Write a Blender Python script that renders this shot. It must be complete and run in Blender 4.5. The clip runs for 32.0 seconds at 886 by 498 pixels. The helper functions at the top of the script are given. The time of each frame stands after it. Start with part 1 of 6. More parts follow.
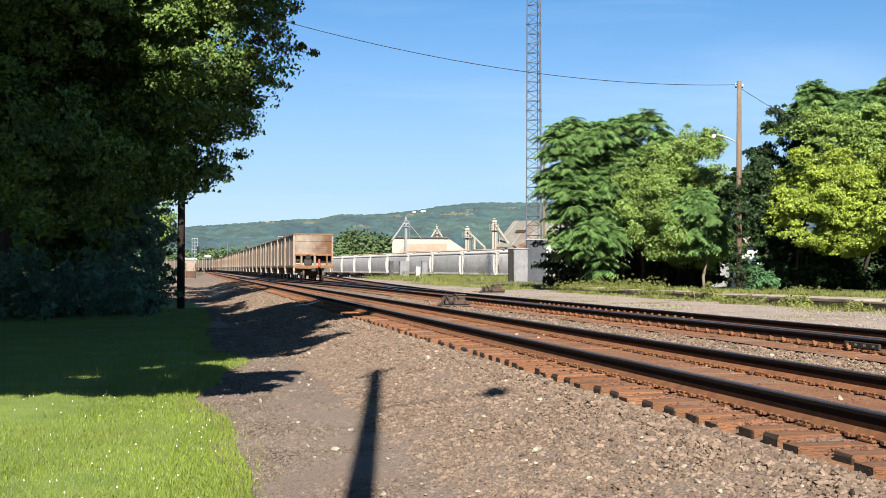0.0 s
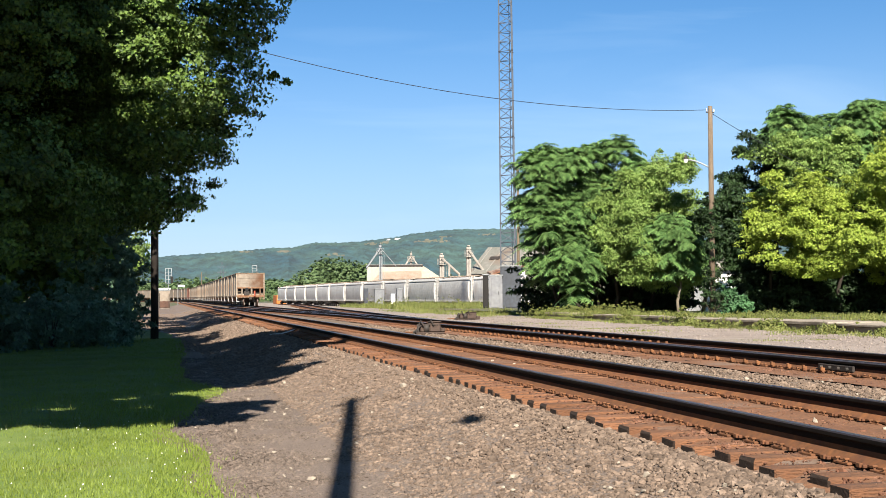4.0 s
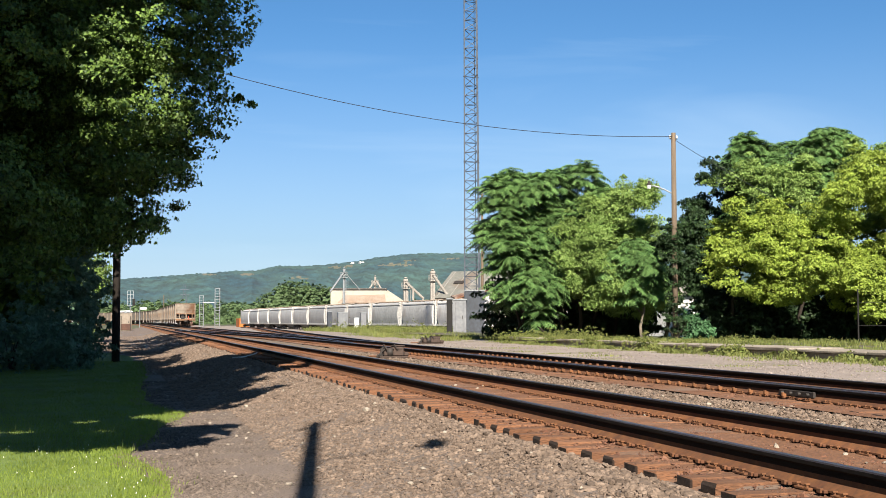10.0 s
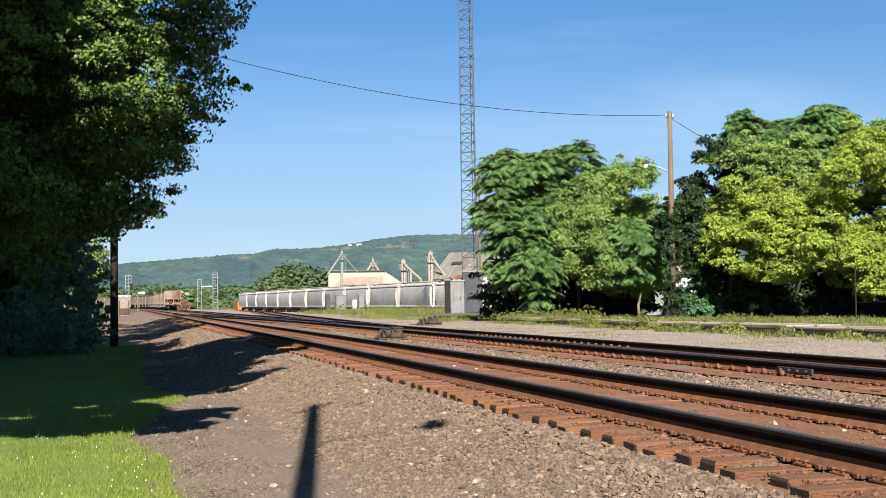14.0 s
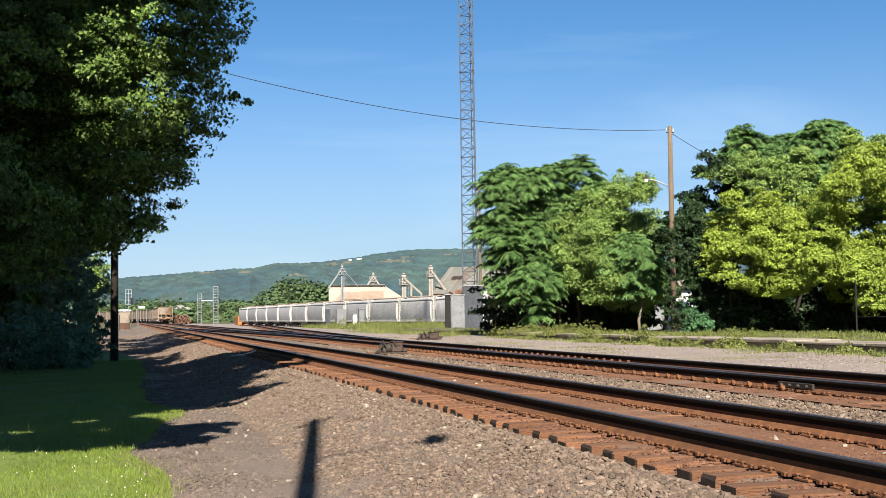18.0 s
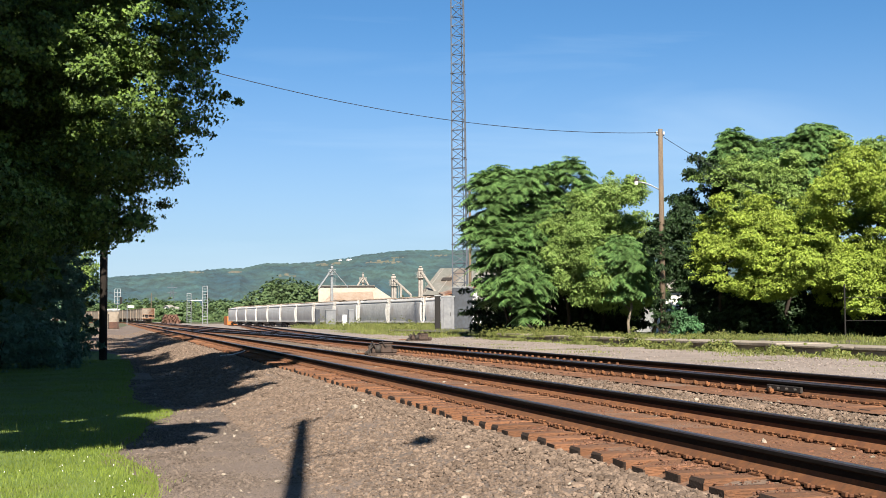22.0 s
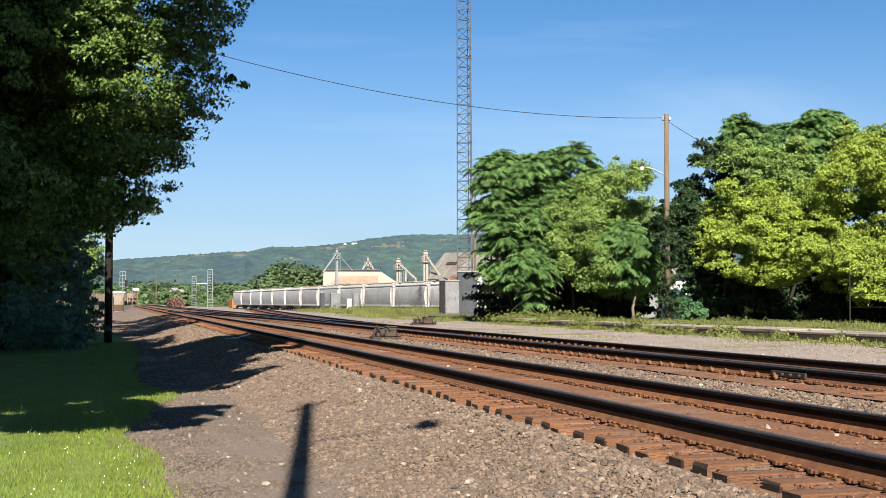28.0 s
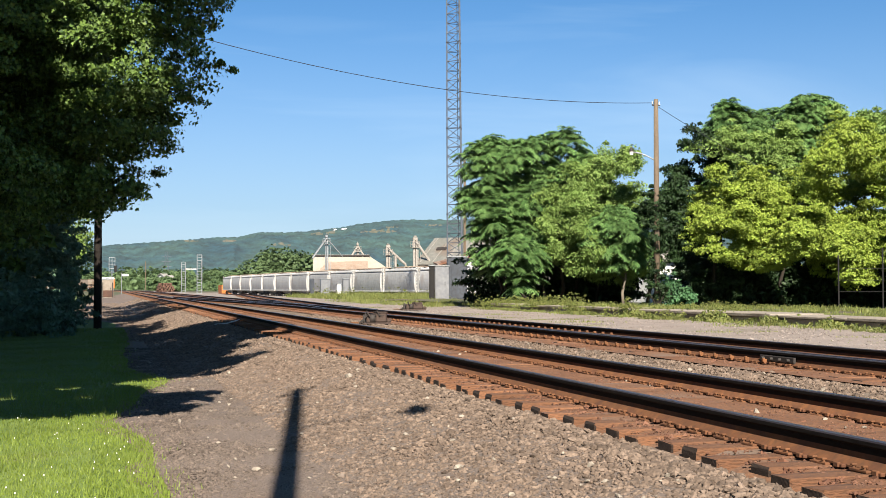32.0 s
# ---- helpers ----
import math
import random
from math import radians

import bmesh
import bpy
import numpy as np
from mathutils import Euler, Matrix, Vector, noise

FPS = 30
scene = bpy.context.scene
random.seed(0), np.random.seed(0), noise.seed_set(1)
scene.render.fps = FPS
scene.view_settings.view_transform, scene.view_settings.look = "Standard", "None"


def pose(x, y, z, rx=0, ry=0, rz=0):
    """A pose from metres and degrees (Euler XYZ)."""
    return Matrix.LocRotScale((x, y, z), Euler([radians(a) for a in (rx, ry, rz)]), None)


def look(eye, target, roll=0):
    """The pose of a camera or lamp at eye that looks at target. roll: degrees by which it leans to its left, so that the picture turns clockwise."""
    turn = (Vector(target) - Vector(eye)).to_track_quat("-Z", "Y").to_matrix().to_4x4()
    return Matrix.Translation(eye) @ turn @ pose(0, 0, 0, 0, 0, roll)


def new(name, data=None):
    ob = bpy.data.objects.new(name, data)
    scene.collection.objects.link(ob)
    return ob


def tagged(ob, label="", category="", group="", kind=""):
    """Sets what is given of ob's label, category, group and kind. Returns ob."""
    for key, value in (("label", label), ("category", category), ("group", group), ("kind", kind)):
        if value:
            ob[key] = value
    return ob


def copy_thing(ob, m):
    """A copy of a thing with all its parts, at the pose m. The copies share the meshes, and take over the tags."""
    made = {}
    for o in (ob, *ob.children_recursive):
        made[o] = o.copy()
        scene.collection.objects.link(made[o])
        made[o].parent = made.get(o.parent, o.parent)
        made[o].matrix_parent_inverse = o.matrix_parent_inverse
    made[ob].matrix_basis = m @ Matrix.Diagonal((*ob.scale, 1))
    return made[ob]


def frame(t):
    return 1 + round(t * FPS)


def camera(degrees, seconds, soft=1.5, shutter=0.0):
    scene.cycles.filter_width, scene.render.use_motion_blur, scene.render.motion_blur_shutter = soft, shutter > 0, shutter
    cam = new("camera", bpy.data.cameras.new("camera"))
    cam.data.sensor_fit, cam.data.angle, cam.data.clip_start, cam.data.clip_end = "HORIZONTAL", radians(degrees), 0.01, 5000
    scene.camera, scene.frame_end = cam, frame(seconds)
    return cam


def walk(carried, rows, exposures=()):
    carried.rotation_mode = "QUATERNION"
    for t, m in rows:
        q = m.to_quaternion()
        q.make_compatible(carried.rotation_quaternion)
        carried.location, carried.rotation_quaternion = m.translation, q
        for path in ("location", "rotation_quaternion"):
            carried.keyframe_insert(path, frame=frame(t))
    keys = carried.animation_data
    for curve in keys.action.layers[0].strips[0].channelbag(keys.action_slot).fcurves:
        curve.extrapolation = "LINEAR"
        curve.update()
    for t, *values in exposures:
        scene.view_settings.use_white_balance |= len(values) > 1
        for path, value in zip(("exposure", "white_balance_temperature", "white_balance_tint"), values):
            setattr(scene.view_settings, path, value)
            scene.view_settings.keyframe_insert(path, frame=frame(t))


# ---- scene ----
# X: right of the track, Y: along the track, away from the camera; z 0: top of the ties
cam = camera(37.65, 32.0, soft=0.45)
EYE = (0.0, 0.0, 1.04)
# seconds, yaw, pitch, roll
PATH = [
    (0, -11.14, 0.90, -0.28), (0.5, -11.57, 0.99, -0.36), (1, -11.10, 1.28, 0.10),
    (1.5, -10.53, 1.73, 0.25), (2, -11.57, 1.87, 0.08), (2.5, -11.92, 1.86, 0.20),
    (4.5, -12.66, 2.16, 0.49), (5, -13.56, 2.14, 0.31), (5.5, -13.94, 1.99, 0.24),
    (6, -13.99, 2.07, 0.39), (6.5, -13.71, 1.72, 0.07), (7, -14.01, 2.27, 0.21),
    (7.5, -13.30, 2.43, 0.35), (8, -13.10, 2.69, 0.41), (8.5, -13.98, 3.99, 0.14),
    (9, -14.12, 3.92, -0.05), (9.5, -13.98, 3.11, 0.31), (10, -13.85, 3.15, 0.06),
    (10.5, -12.89, 3.24, 0.22), (11, -13.70, 2.54, 0.24), (11.5, -13.65, 2.41, 0.73),
    (12, -13.66, 2.24, 0.78), (12.5, -13.66, 2.23, 0.58), (13, -13.64, 2.22, 0.59),
    (13.5, -13.71, 2.19, 0.45), (14, -13.96, 2.32, 0.69), (14.5, -13.94, 2.64, 0.77),
    (16.5, -13.72, 2.95, 0.67), (17, -13.83, 2.87, 0.41), (17.5, -13.95, 2.91, 0.66),
    (18, -13.95, 2.96, 0.65), (18.5, -13.98, 3.05, 0.73), (19, -14.04, 3.04, 0.58),
    (19.5, -14.07, 3.04, 0.57), (20, -14.23, 3.00, 0.75), (20.5, -14.29, 2.96, 0.59),
    (21, -14.36, 2.98, 0.69), (21.5, -14.38, 2.99, 0.56), (22, -14.39, 3.01, 0.31),
    (22.5, -14.38, 3.04, 0.45), (23, -14.47, 3.03, 0.21), (23.5, -14.47, 3.05, 0.16),
    (24, -14.44, 3.11, 0.25), (24.5, -14.43, 3.10, 0.11), (26.5, -14.24, 2.84, -0.19),
    (27, -14.09, 2.63, 0.27), (27.5, -14.12, 2.50, 0.24), (28, -14.17, 2.32, 0.01),
    (28.5, -14.12, 2.24, -0.20), (29, -14.28, 2.24, -0.17), (29.5, -14.70, 2.08, 0.12),
    (30, -14.75, 1.80, -0.12), (30.5, -14.69, 1.66, -0.07), (31, -14.56, 1.58, 0.01),
    (31.5, -14.51, 1.61, -0.06), (32, -14.62, 1.67, 0.10),
]
walk(cam, [(t, pose(*EYE, 0, 0, yaw) @ pose(0, 0, 0, 90 + pitch, 0, 0) @ pose(0, 0, 0, 0, 0, -roll)) for t, yaw, pitch, roll in PATH],
     exposures=[(0, 1.78, 6430, 11), (7, 1.76, 6430, 11), (8.5, 1.66, 6430, 11), (32, 1.66, 6430, 11)])

# ---- light ----
SUN_EL, SUN_AZ = radians(36), radians(189)
TO_SUN = Vector((math.sin(SUN_AZ) * math.cos(SUN_EL), math.cos(SUN_AZ) * math.cos(SUN_EL), math.sin(SUN_EL)))
world = bpy.data.worlds.new("sky")
scene.world = world
world.use_nodes = True
wn = world.node_tree.nodes
sky = wn.new("ShaderNodeTexSky")
sky.sky_type, sky.sun_disc = "NISHITA", False
sky.sun_elevation, sky.sun_rotation = SUN_EL, SUN_AZ
sky.altitude, sky.air_density, sky.dust_density, sky.ozone_density = 200, 0.8, 0.7, 1.2
wn["Background"].inputs["Strength"].default_value = 0.0324
tone = wn.new("ShaderNodeMix")
tone.data_type, tone.blend_type = "RGBA", "MULTIPLY"
tone.inputs["Factor"].default_value, tone.inputs["B"].default_value = 1.0, (0.52, 0.92, 1.19, 1)
world.node_tree.links.new(sky.outputs[0], tone.inputs["A"])
# pale haze low over the horizon, all the way round
where = wn.new("ShaderNodeTexCoord")
height = wn.new("ShaderNodeSeparateXYZ")
low = wn.new("ShaderNodeMapRange")
low.interpolation_type = "SMOOTHSTEP"
low.inputs["From Min"].default_value, low.inputs["From Max"].default_value = -0.06, 0.24
low.inputs["To Min"].default_value, low.inputs["To Max"].default_value = 0.68, 0.0
veil = wn.new("ShaderNodeMix")
veil.data_type, veil.inputs["B"].default_value = "RGBA", (6.6, 6.9, 7.8, 1)
world.node_tree.links.new(where.outputs["Generated"], height.inputs[0])
world.node_tree.links.new(height.outputs["Z"], low.inputs["Value"])
world.node_tree.links.new(low.outputs[0], veil.inputs["Factor"])
world.node_tree.links.new(tone.outputs["Result"], veil.inputs["A"])
# thin streaks of high cloud
drawn = wn.new("ShaderNodeMapping")
drawn.inputs["Scale"].default_value, drawn.inputs["Rotation"].default_value = (1.2, 1.6, 9.0), (0.25, 0.1, 0.0)
streak = wn.new("ShaderNodeTexNoise")
streak.inputs["Scale"].default_value, streak.inputs["Detail"].default_value, streak.inputs["Distortion"].default_value = 2.2, 5, 0.6
thin_cloud = wn.new("ShaderNodeMapRange")
thin_cloud.inputs["From Min"].default_value, thin_cloud.inputs["From Max"].default_value, thin_cloud.inputs["To Max"].default_value = 0.5, 0.75, 0.2
cloud = wn.new("ShaderNodeMix")
cloud.data_type, cloud.inputs["B"].default_value = "RGBA", (7.2, 9.4, 11.2, 1)
for a, b in ((where.outputs["Generated"], drawn.inputs["Vector"]), (drawn.outputs[0], streak.inputs["Vector"]), (streak.outputs["Fac"], thin_cloud.inputs["Value"]),
             (thin_cloud.outputs[0], cloud.inputs["Factor"]), (veil.outputs["Result"], cloud.inputs["A"]), (cloud.outputs["Result"], wn["Background"].inputs["Color"])):
    world.node_tree.links.new(a, b)
sun = new("sun", bpy.data.lights.new("sun", "SUN"))
sun.data.energy, sun.data.angle, sun.data.color = 5.0, radians(0.4), (1.0, 0.91, 0.77)
sun.matrix_world = look(TO_SUN * 60, (0, 0, 0))


# ---- materials ----
def surface(name, c1, c2, scale=4.0, rough=0.85, metal=0.0, bump=0.3, fine=40.0, c3=None, stain=0.6, var=0.0, island=False, spec=0.3, stretch=(1, 1, 1), rough_mix=0.4, relief=0.02):
    """A worn surface: two tones at a broad and a fine scale, stains of c3, relief, and a shift per object or island."""
    m = bpy.data.materials.new(name)
    m.use_nodes = True
    n, l = m.node_tree.nodes, m.node_tree.links
    p = n["Principled BSDF"]
    geo = n.new("ShaderNodeTexCoord")
    mp = n.new("ShaderNodeMapping")
    mp.inputs["Scale"].default_value = stretch
    l.new(geo.outputs["Object"], mp.inputs["Vector"])

    def noise_at(s, detail=4):
        t = n.new("ShaderNodeTexNoise")
        t.inputs["Scale"].default_value, t.inputs["Detail"].default_value = s, detail
        l.new(mp.outputs[0], t.inputs["Vector"])
        return t

    def ramp(src, a, b):
        r = n.new("ShaderNodeMapRange")
        r.inputs["From Min"].default_value, r.inputs["From Max"].default_value = a, b
        l.new(src, r.inputs["Value"])
        return r.outputs[0]

    def mix(fac, a, b, mode="MIX"):
        x = n.new("ShaderNodeMix")
        x.data_type, x.blend_type = "RGBA", mode
        for sock, v in ((x.inputs["Factor"], fac), (x.inputs["A"], a), (x.inputs["B"], b)):
            if isinstance(v, (int, float)):
                sock.default_value = v
            elif isinstance(v, tuple):
                sock.default_value = (*v, 1)
            else:
                l.new(v, sock)
        return x.outputs["Result"]

    big, small = noise_at(scale), noise_at(fine, 6)
    col = mix(ramp(big.outputs["Fac"], 0.35, 0.65), c1, c2)
    col = mix(ramp(small.outputs["Fac"], 0.3, 0.7), mix(rough_mix, col, (0.02, 0.018, 0.015), "MIX"), mix(1.0, col, (1.22, 1.22, 1.2), "MULTIPLY")) if bump else col
    if c3:
        third = noise_at(scale * 0.37, 5)
        col = mix(ramp(third.outputs["Fac"], stain, stain + 0.12), col, c3)
    if var:
        v = n.new("ShaderNodeNewGeometry").outputs["Random Per Island"] if island else n.new("ShaderNodeObjectInfo").outputs["Random"]
        hsv = n.new("ShaderNodeHueSaturation")
        l.new(ramp(v, 0, 1), hsv.inputs["Value"])
        r = hsv.inputs["Value"].links[0].from_node
        r.inputs["To Min"].default_value, r.inputs["To Max"].default_value = 1 - var, 1 + var
        l.new(col, hsv.inputs["Color"])
        col = hsv.outputs[0]
    l.new(col, p.inputs["Base Color"])
    p.inputs["Roughness"].default_value, p.inputs["Metallic"].default_value = rough, metal
    p.inputs["Specular IOR Level"].default_value = spec
    if bump:
        b = n.new("ShaderNodeBump")
        b.inputs["Strength"].default_value, b.inputs["Distance"].default_value = bump, relief
        l.new(small.outputs["Fac"], b.inputs["Height"])
        l.new(b.outputs[0], p.inputs["Normal"])
    return m


def leaf_material(name, c1, c2, var=0.35, through_light=0.35, rough=0.55):
    m = bpy.data.materials.new(name)
    m.use_nodes = True
    n, l = m.node_tree.nodes, m.node_tree.links
    p, out = n["Principled BSDF"], n["Material Output"]
    isl = n.new("ShaderNodeNewGeometry")
    x = n.new("ShaderNodeMix")
    x.data_type = "RGBA"
    x.inputs["A"].default_value, x.inputs["B"].default_value = (*c1, 1), (*c2, 1)
    l.new(isl.outputs["Random Per Island"], x.inputs["Factor"])
    big = n.new("ShaderNodeTexNoise")
    big.inputs["Scale"].default_value = 0.7
    l.new(n.new("ShaderNodeTexCoord").outputs["Object"], big.inputs["Vector"])
    r = n.new("ShaderNodeMapRange")
    r.inputs["From Min"].default_value, r.inputs["From Max"].default_value = 0.3, 0.7
    r.inputs["To Min"].default_value, r.inputs["To Max"].default_value = 1 - var, 1 + var
    l.new(big.outputs["Fac"], r.inputs["Value"])
    h = n.new("ShaderNodeHueSaturation")
    l.new(x.outputs["Result"], h.inputs["Color"])
    l.new(r.outputs[0], h.inputs["Value"])
    l.new(h.outputs[0], p.inputs["Base Color"])
    p.inputs["Roughness"].default_value = rough
    p.inputs["Specular IOR Level"].default_value = 0.25
    t = n.new("ShaderNodeBsdfTranslucent")
    l.new(h.outputs[0], t.inputs["Color"])
    mx = n.new("ShaderNodeMixShader")
    mx.inputs[0].default_value = through_light
    l.new(p.outputs[0], mx.inputs[1])
    l.new(t.outputs[0], mx.inputs[2])
    l.new(mx.outputs[0], out.inputs["Surface"])
    return m


M = {}
M["soil"] = surface("soil", (0.0754, 0.0613, 0.0424), (0.0471, 0.066, 0.0235), 0.08, 0.95, bump=0.4, fine=3)
M["gravel"] = surface("gravel", (0.112, 0.086, 0.071), (0.142, 0.11, 0.092), 0.8, 0.95, bump=1.0, fine=45, c3=(0.118, 0.084, 0.064), stain=0.55, rough_mix=0.5)
M["ballast"] = surface("ballast", (0.113, 0.08, 0.0565), (0.141, 0.108, 0.08), 1.2, 0.95, bump=0.9, fine=38)
M["rusty_bed"] = surface("rusty_bed", (0.108, 0.0471, 0.0226), (0.141, 0.0683, 0.0353), 1.1, 0.95, bump=0.8, fine=30, c3=(0.132, 0.0942, 0.0707), stain=0.55)
M["road"] = surface("road", (0.168, 0.138, 0.12), (0.215, 0.18, 0.16), 0.7, 0.95, bump=0.6, fine=25, c3=(0.12, 0.11, 0.075), stain=0.57)
M["lawn_soil"] = surface("lawn_soil", (0.0707, 0.111, 0.0212), (0.104, 0.146, 0.0306), 1.5, 0.95, bump=0.5, fine=60, c3=(0.0942, 0.104, 0.033), stain=0.62, rough_mix=0.2)
M["stone"] = surface("stone", (0.088, 0.062, 0.046), (0.138, 0.101, 0.077), 9, 0.9, bump=0.25, fine=60, var=0.38, island=True)
M["road_stone"] = surface("road_stone", (0.13, 0.108, 0.095), (0.185, 0.157, 0.14), 9, 0.9, bump=0, var=0.4, island=True)
M["grit"] = surface("grit", (0.074, 0.057, 0.046), (0.104, 0.082, 0.067), 9, 0.9, bump=0, var=0.4, island=True)
# near-black: shade below the rail head and on the web put into the colour
M["rail_side_shaded"] = surface("rail_side_shaded", (0.00471, 0.00377, 0.00377), (0.00847, 0.00565, 0.00471), 3, 0.85, bump=0.2, fine=50, stretch=(1, 0.2, 1), spec=0.08)
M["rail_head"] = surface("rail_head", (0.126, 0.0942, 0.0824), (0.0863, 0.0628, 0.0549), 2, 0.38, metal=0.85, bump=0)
M["tie"] = surface("tie", (0.108, 0.0471, 0.0226), (0.146, 0.0693, 0.0362), 2.2, 0.95, bump=0.7, fine=22, c3=(0.0424, 0.0282, 0.0235), stain=0.58, var=0.25, stretch=(1, 4, 4))
M["tie_end"] = surface("tie_end", (0.0165, 0.00942, 0.0066), (0.0306, 0.0165, 0.0104), 8, 0.95, bump=0.5, fine=50)
M["rusty_steel"] = surface("rusty_steel", (0.133, 0.054, 0.02), (0.085, 0.033, 0.015), 6, 0.85, bump=0.12, fine=24, var=0.2)
M["dark_steel"] = surface("dark_steel", (0.0165, 0.0141, 0.0132), (0.0282, 0.0212, 0.0188), 5, 0.7, bump=0.2, fine=40)
M["brown_machine"] = surface("brown_machine", (0.033, 0.0212, 0.0165), (0.0518, 0.033, 0.0259), 6, 0.8, bump=0.3, fine=40)
M["concrete"] = surface("concrete", (0.245, 0.212, 0.174), (0.198, 0.169, 0.137), 1.5, 0.9, bump=0.4, fine=20, c3=(0.104, 0.0847, 0.066), stain=0.57)
M["wood_pole"] = surface("wood_pole", (0.126, 0.0926, 0.0628), (0.0863, 0.0643, 0.0455), 3, 0.9, bump=0.5, fine=30, stretch=(4, 4, 0.4))
# the same pole wood with the tree shade put into its colour
M["shaded_pole"] = surface("shaded_pole", (0.0212, 0.016, 0.0132), (0.0132, 0.0104, 0.00847), 3, 0.9, bump=0.5, fine=30, stretch=(4, 4, 0.4))
M["galvanised"] = surface("galvanised", (0.245, 0.259, 0.273), (0.207, 0.221, 0.235), 4, 0.5, metal=0.6, bump=0.1, fine=40)
M["aluminium"] = surface("aluminium", (0.157, 0.161, 0.169), (0.129, 0.133, 0.145), 1.5, 0.45, metal=0.4, bump=0.1, fine=4, rough_mix=0.12)
M["grey_hut"] = surface("grey_hut", (0.0251, 0.0298, 0.0392), (0.033, 0.0392, 0.051), 1.2, 0.5, bump=0.5, fine=5)
M["white_paint"] = surface("white_paint", (0.527, 0.527, 0.513), (0.473, 0.473, 0.459), 2, 0.6, bump=0.1, fine=6, rough_mix=0.12)
M["hopper_grey"] = surface("hopper_grey", (0.345, 0.341, 0.337), (0.282, 0.279, 0.275), 0.5, 0.6, bump=0.1, fine=3, c3=(0.228, 0.184, 0.153), stain=0.6, var=0.25, rough_mix=0.12)
M["hopper_white"] = surface("hopper_white", (0.377, 0.372, 0.362), (0.339, 0.33, 0.315), 0.7, 0.6, bump=0.1, fine=8, c3=(0.259, 0.212, 0.169), stain=0.66)
M["hatch_rust"] = surface("hatch_rust", (0.198, 0.141, 0.104), (0.235, 0.188, 0.151), 0.8, 0.85, bump=0.3, fine=9)
M["mill_roof"] = surface("mill_roof", (0.102, 0.102, 0.0902), (0.141, 0.135, 0.122), 0.4, 0.6, bump=0.2, fine=3, c3=(0.102, 0.0667, 0.0471), stain=0.56, rough_mix=0.2, stretch=(1, 0.3, 1))
M["shed_rust"] = surface("shed_rust", (0.157, 0.0942, 0.0628), (0.235, 0.188, 0.157), 0.9, 0.85, bump=0.3, fine=9, c3=(0.102, 0.0432, 0.0235), stain=0.52)
M["rusty_rubble"] = surface("rusty_rubble", (0.08, 0.033, 0.0179), (0.113, 0.0589, 0.0377), 9, 0.9, bump=0, var=0.4, island=True)
M["coal_car"] = surface("coal_car", (0.196, 0.163, 0.132), (0.161, 0.128, 0.0981), 0.6, 0.8, bump=0.15, fine=3, c3=(0.102, 0.051, 0.0251), stain=0.57, var=0.12, rough_mix=0.15)
M["red_oxide"] = surface("red_oxide", (0.19, 0.066, 0.042), (0.14, 0.052, 0.034), 1.2, 0.85, bump=0.2, fine=8, var=0.15)
M["car_rust"] = surface("car_rust", (0.122, 0.0565, 0.0282), (0.155, 0.0847, 0.0471), 1.5, 0.85, bump=0.3, fine=12)
M["rib"] = surface("rib", (0.13, 0.09, 0.06), (0.095, 0.063, 0.042), 1, 0.8, bump=0.2, fine=9)
M["car_end"] = surface("car_end", (0.165, 0.138, 0.112), (0.12, 0.095, 0.074), 0.9, 0.8, bump=0.15, fine=3, c3=(0.075, 0.036, 0.018), stain=0.48, rough_mix=0.2)
M["black"] = surface("black", (0.00565, 0.00518, 0.00518), (0.00942, 0.00847, 0.00754), 3, 0.8, bump=0)
M["wheel"] = surface("wheel", (0.0424, 0.0235, 0.0165), (0.066, 0.0424, 0.033), 5, 0.6, metal=0.3, bump=0.1)
M["red_paint"] = surface("red_paint", (0.259, 0.0471, 0.0235), (0.212, 0.0377, 0.0188), 3, 0.6, bump=0.1)
M["orange_paint"] = surface("orange_paint", (0.353, 0.113, 0.0188), (0.306, 0.0942, 0.0188), 1, 0.6, bump=0.1, fine=12)
M["cream_metal"] = surface("cream_metal", (0.267, 0.243, 0.204), (0.231, 0.208, 0.173), 0.4, 0.7, bump=0.1, fine=3, rough_mix=0.1)
M["roof_metal"] = surface("roof_metal", (0.217, 0.207, 0.188), (0.179, 0.169, 0.155), 0.5, 0.6, bump=0.15, fine=5, c3=(0.179, 0.118, 0.0754), stain=0.63, rough_mix=0.15)
M["leg_steel"] = surface("leg_steel", (0.245, 0.226, 0.207), (0.198, 0.179, 0.16), 0.8, 0.7, bump=0.15, fine=8, c3=(0.179, 0.0942, 0.0565), stain=0.62)
M["rust_stack"] = surface("rust_stack", (0.115, 0.058, 0.04), (0.075, 0.04, 0.03), 1, 0.9, bump=0.4, fine=9, var=0.4)
M["bark"] = surface("bark", (0.0353, 0.0267, 0.0204), (0.0204, 0.0157, 0.0126), 3, 0.95, bump=0.7, fine=18, stretch=(3, 3, 0.6))
M["pale_bark"] = surface("pale_bark", (0.169, 0.146, 0.113), (0.122, 0.104, 0.08), 3, 0.95, bump=0.5, fine=18, stretch=(3, 3, 0.6))
M["wire"] = surface("wire", (0.0141, 0.0165, 0.0235), (0.0188, 0.0212, 0.0282), 3, 0.6, bump=0)
M["maple"] = leaf_material("maple", (0.022, 0.0486, 0.0102), (0.118, 0.188, 0.0353), through_light=0.14)
M["shade_shrub"] = leaf_material("shade_shrub", (0.06, 0.115, 0.07), (0.09, 0.155, 0.095), var=0.3, through_light=0.15)
M["sumac"] = leaf_material("sumac", (0.045, 0.1, 0.03), (0.125, 0.21, 0.066), through_light=0.18, rough=0.42)
M["locust"] = leaf_material("locust", (0.105, 0.178, 0.038), (0.185, 0.26, 0.07), through_light=0.22, var=0.25)
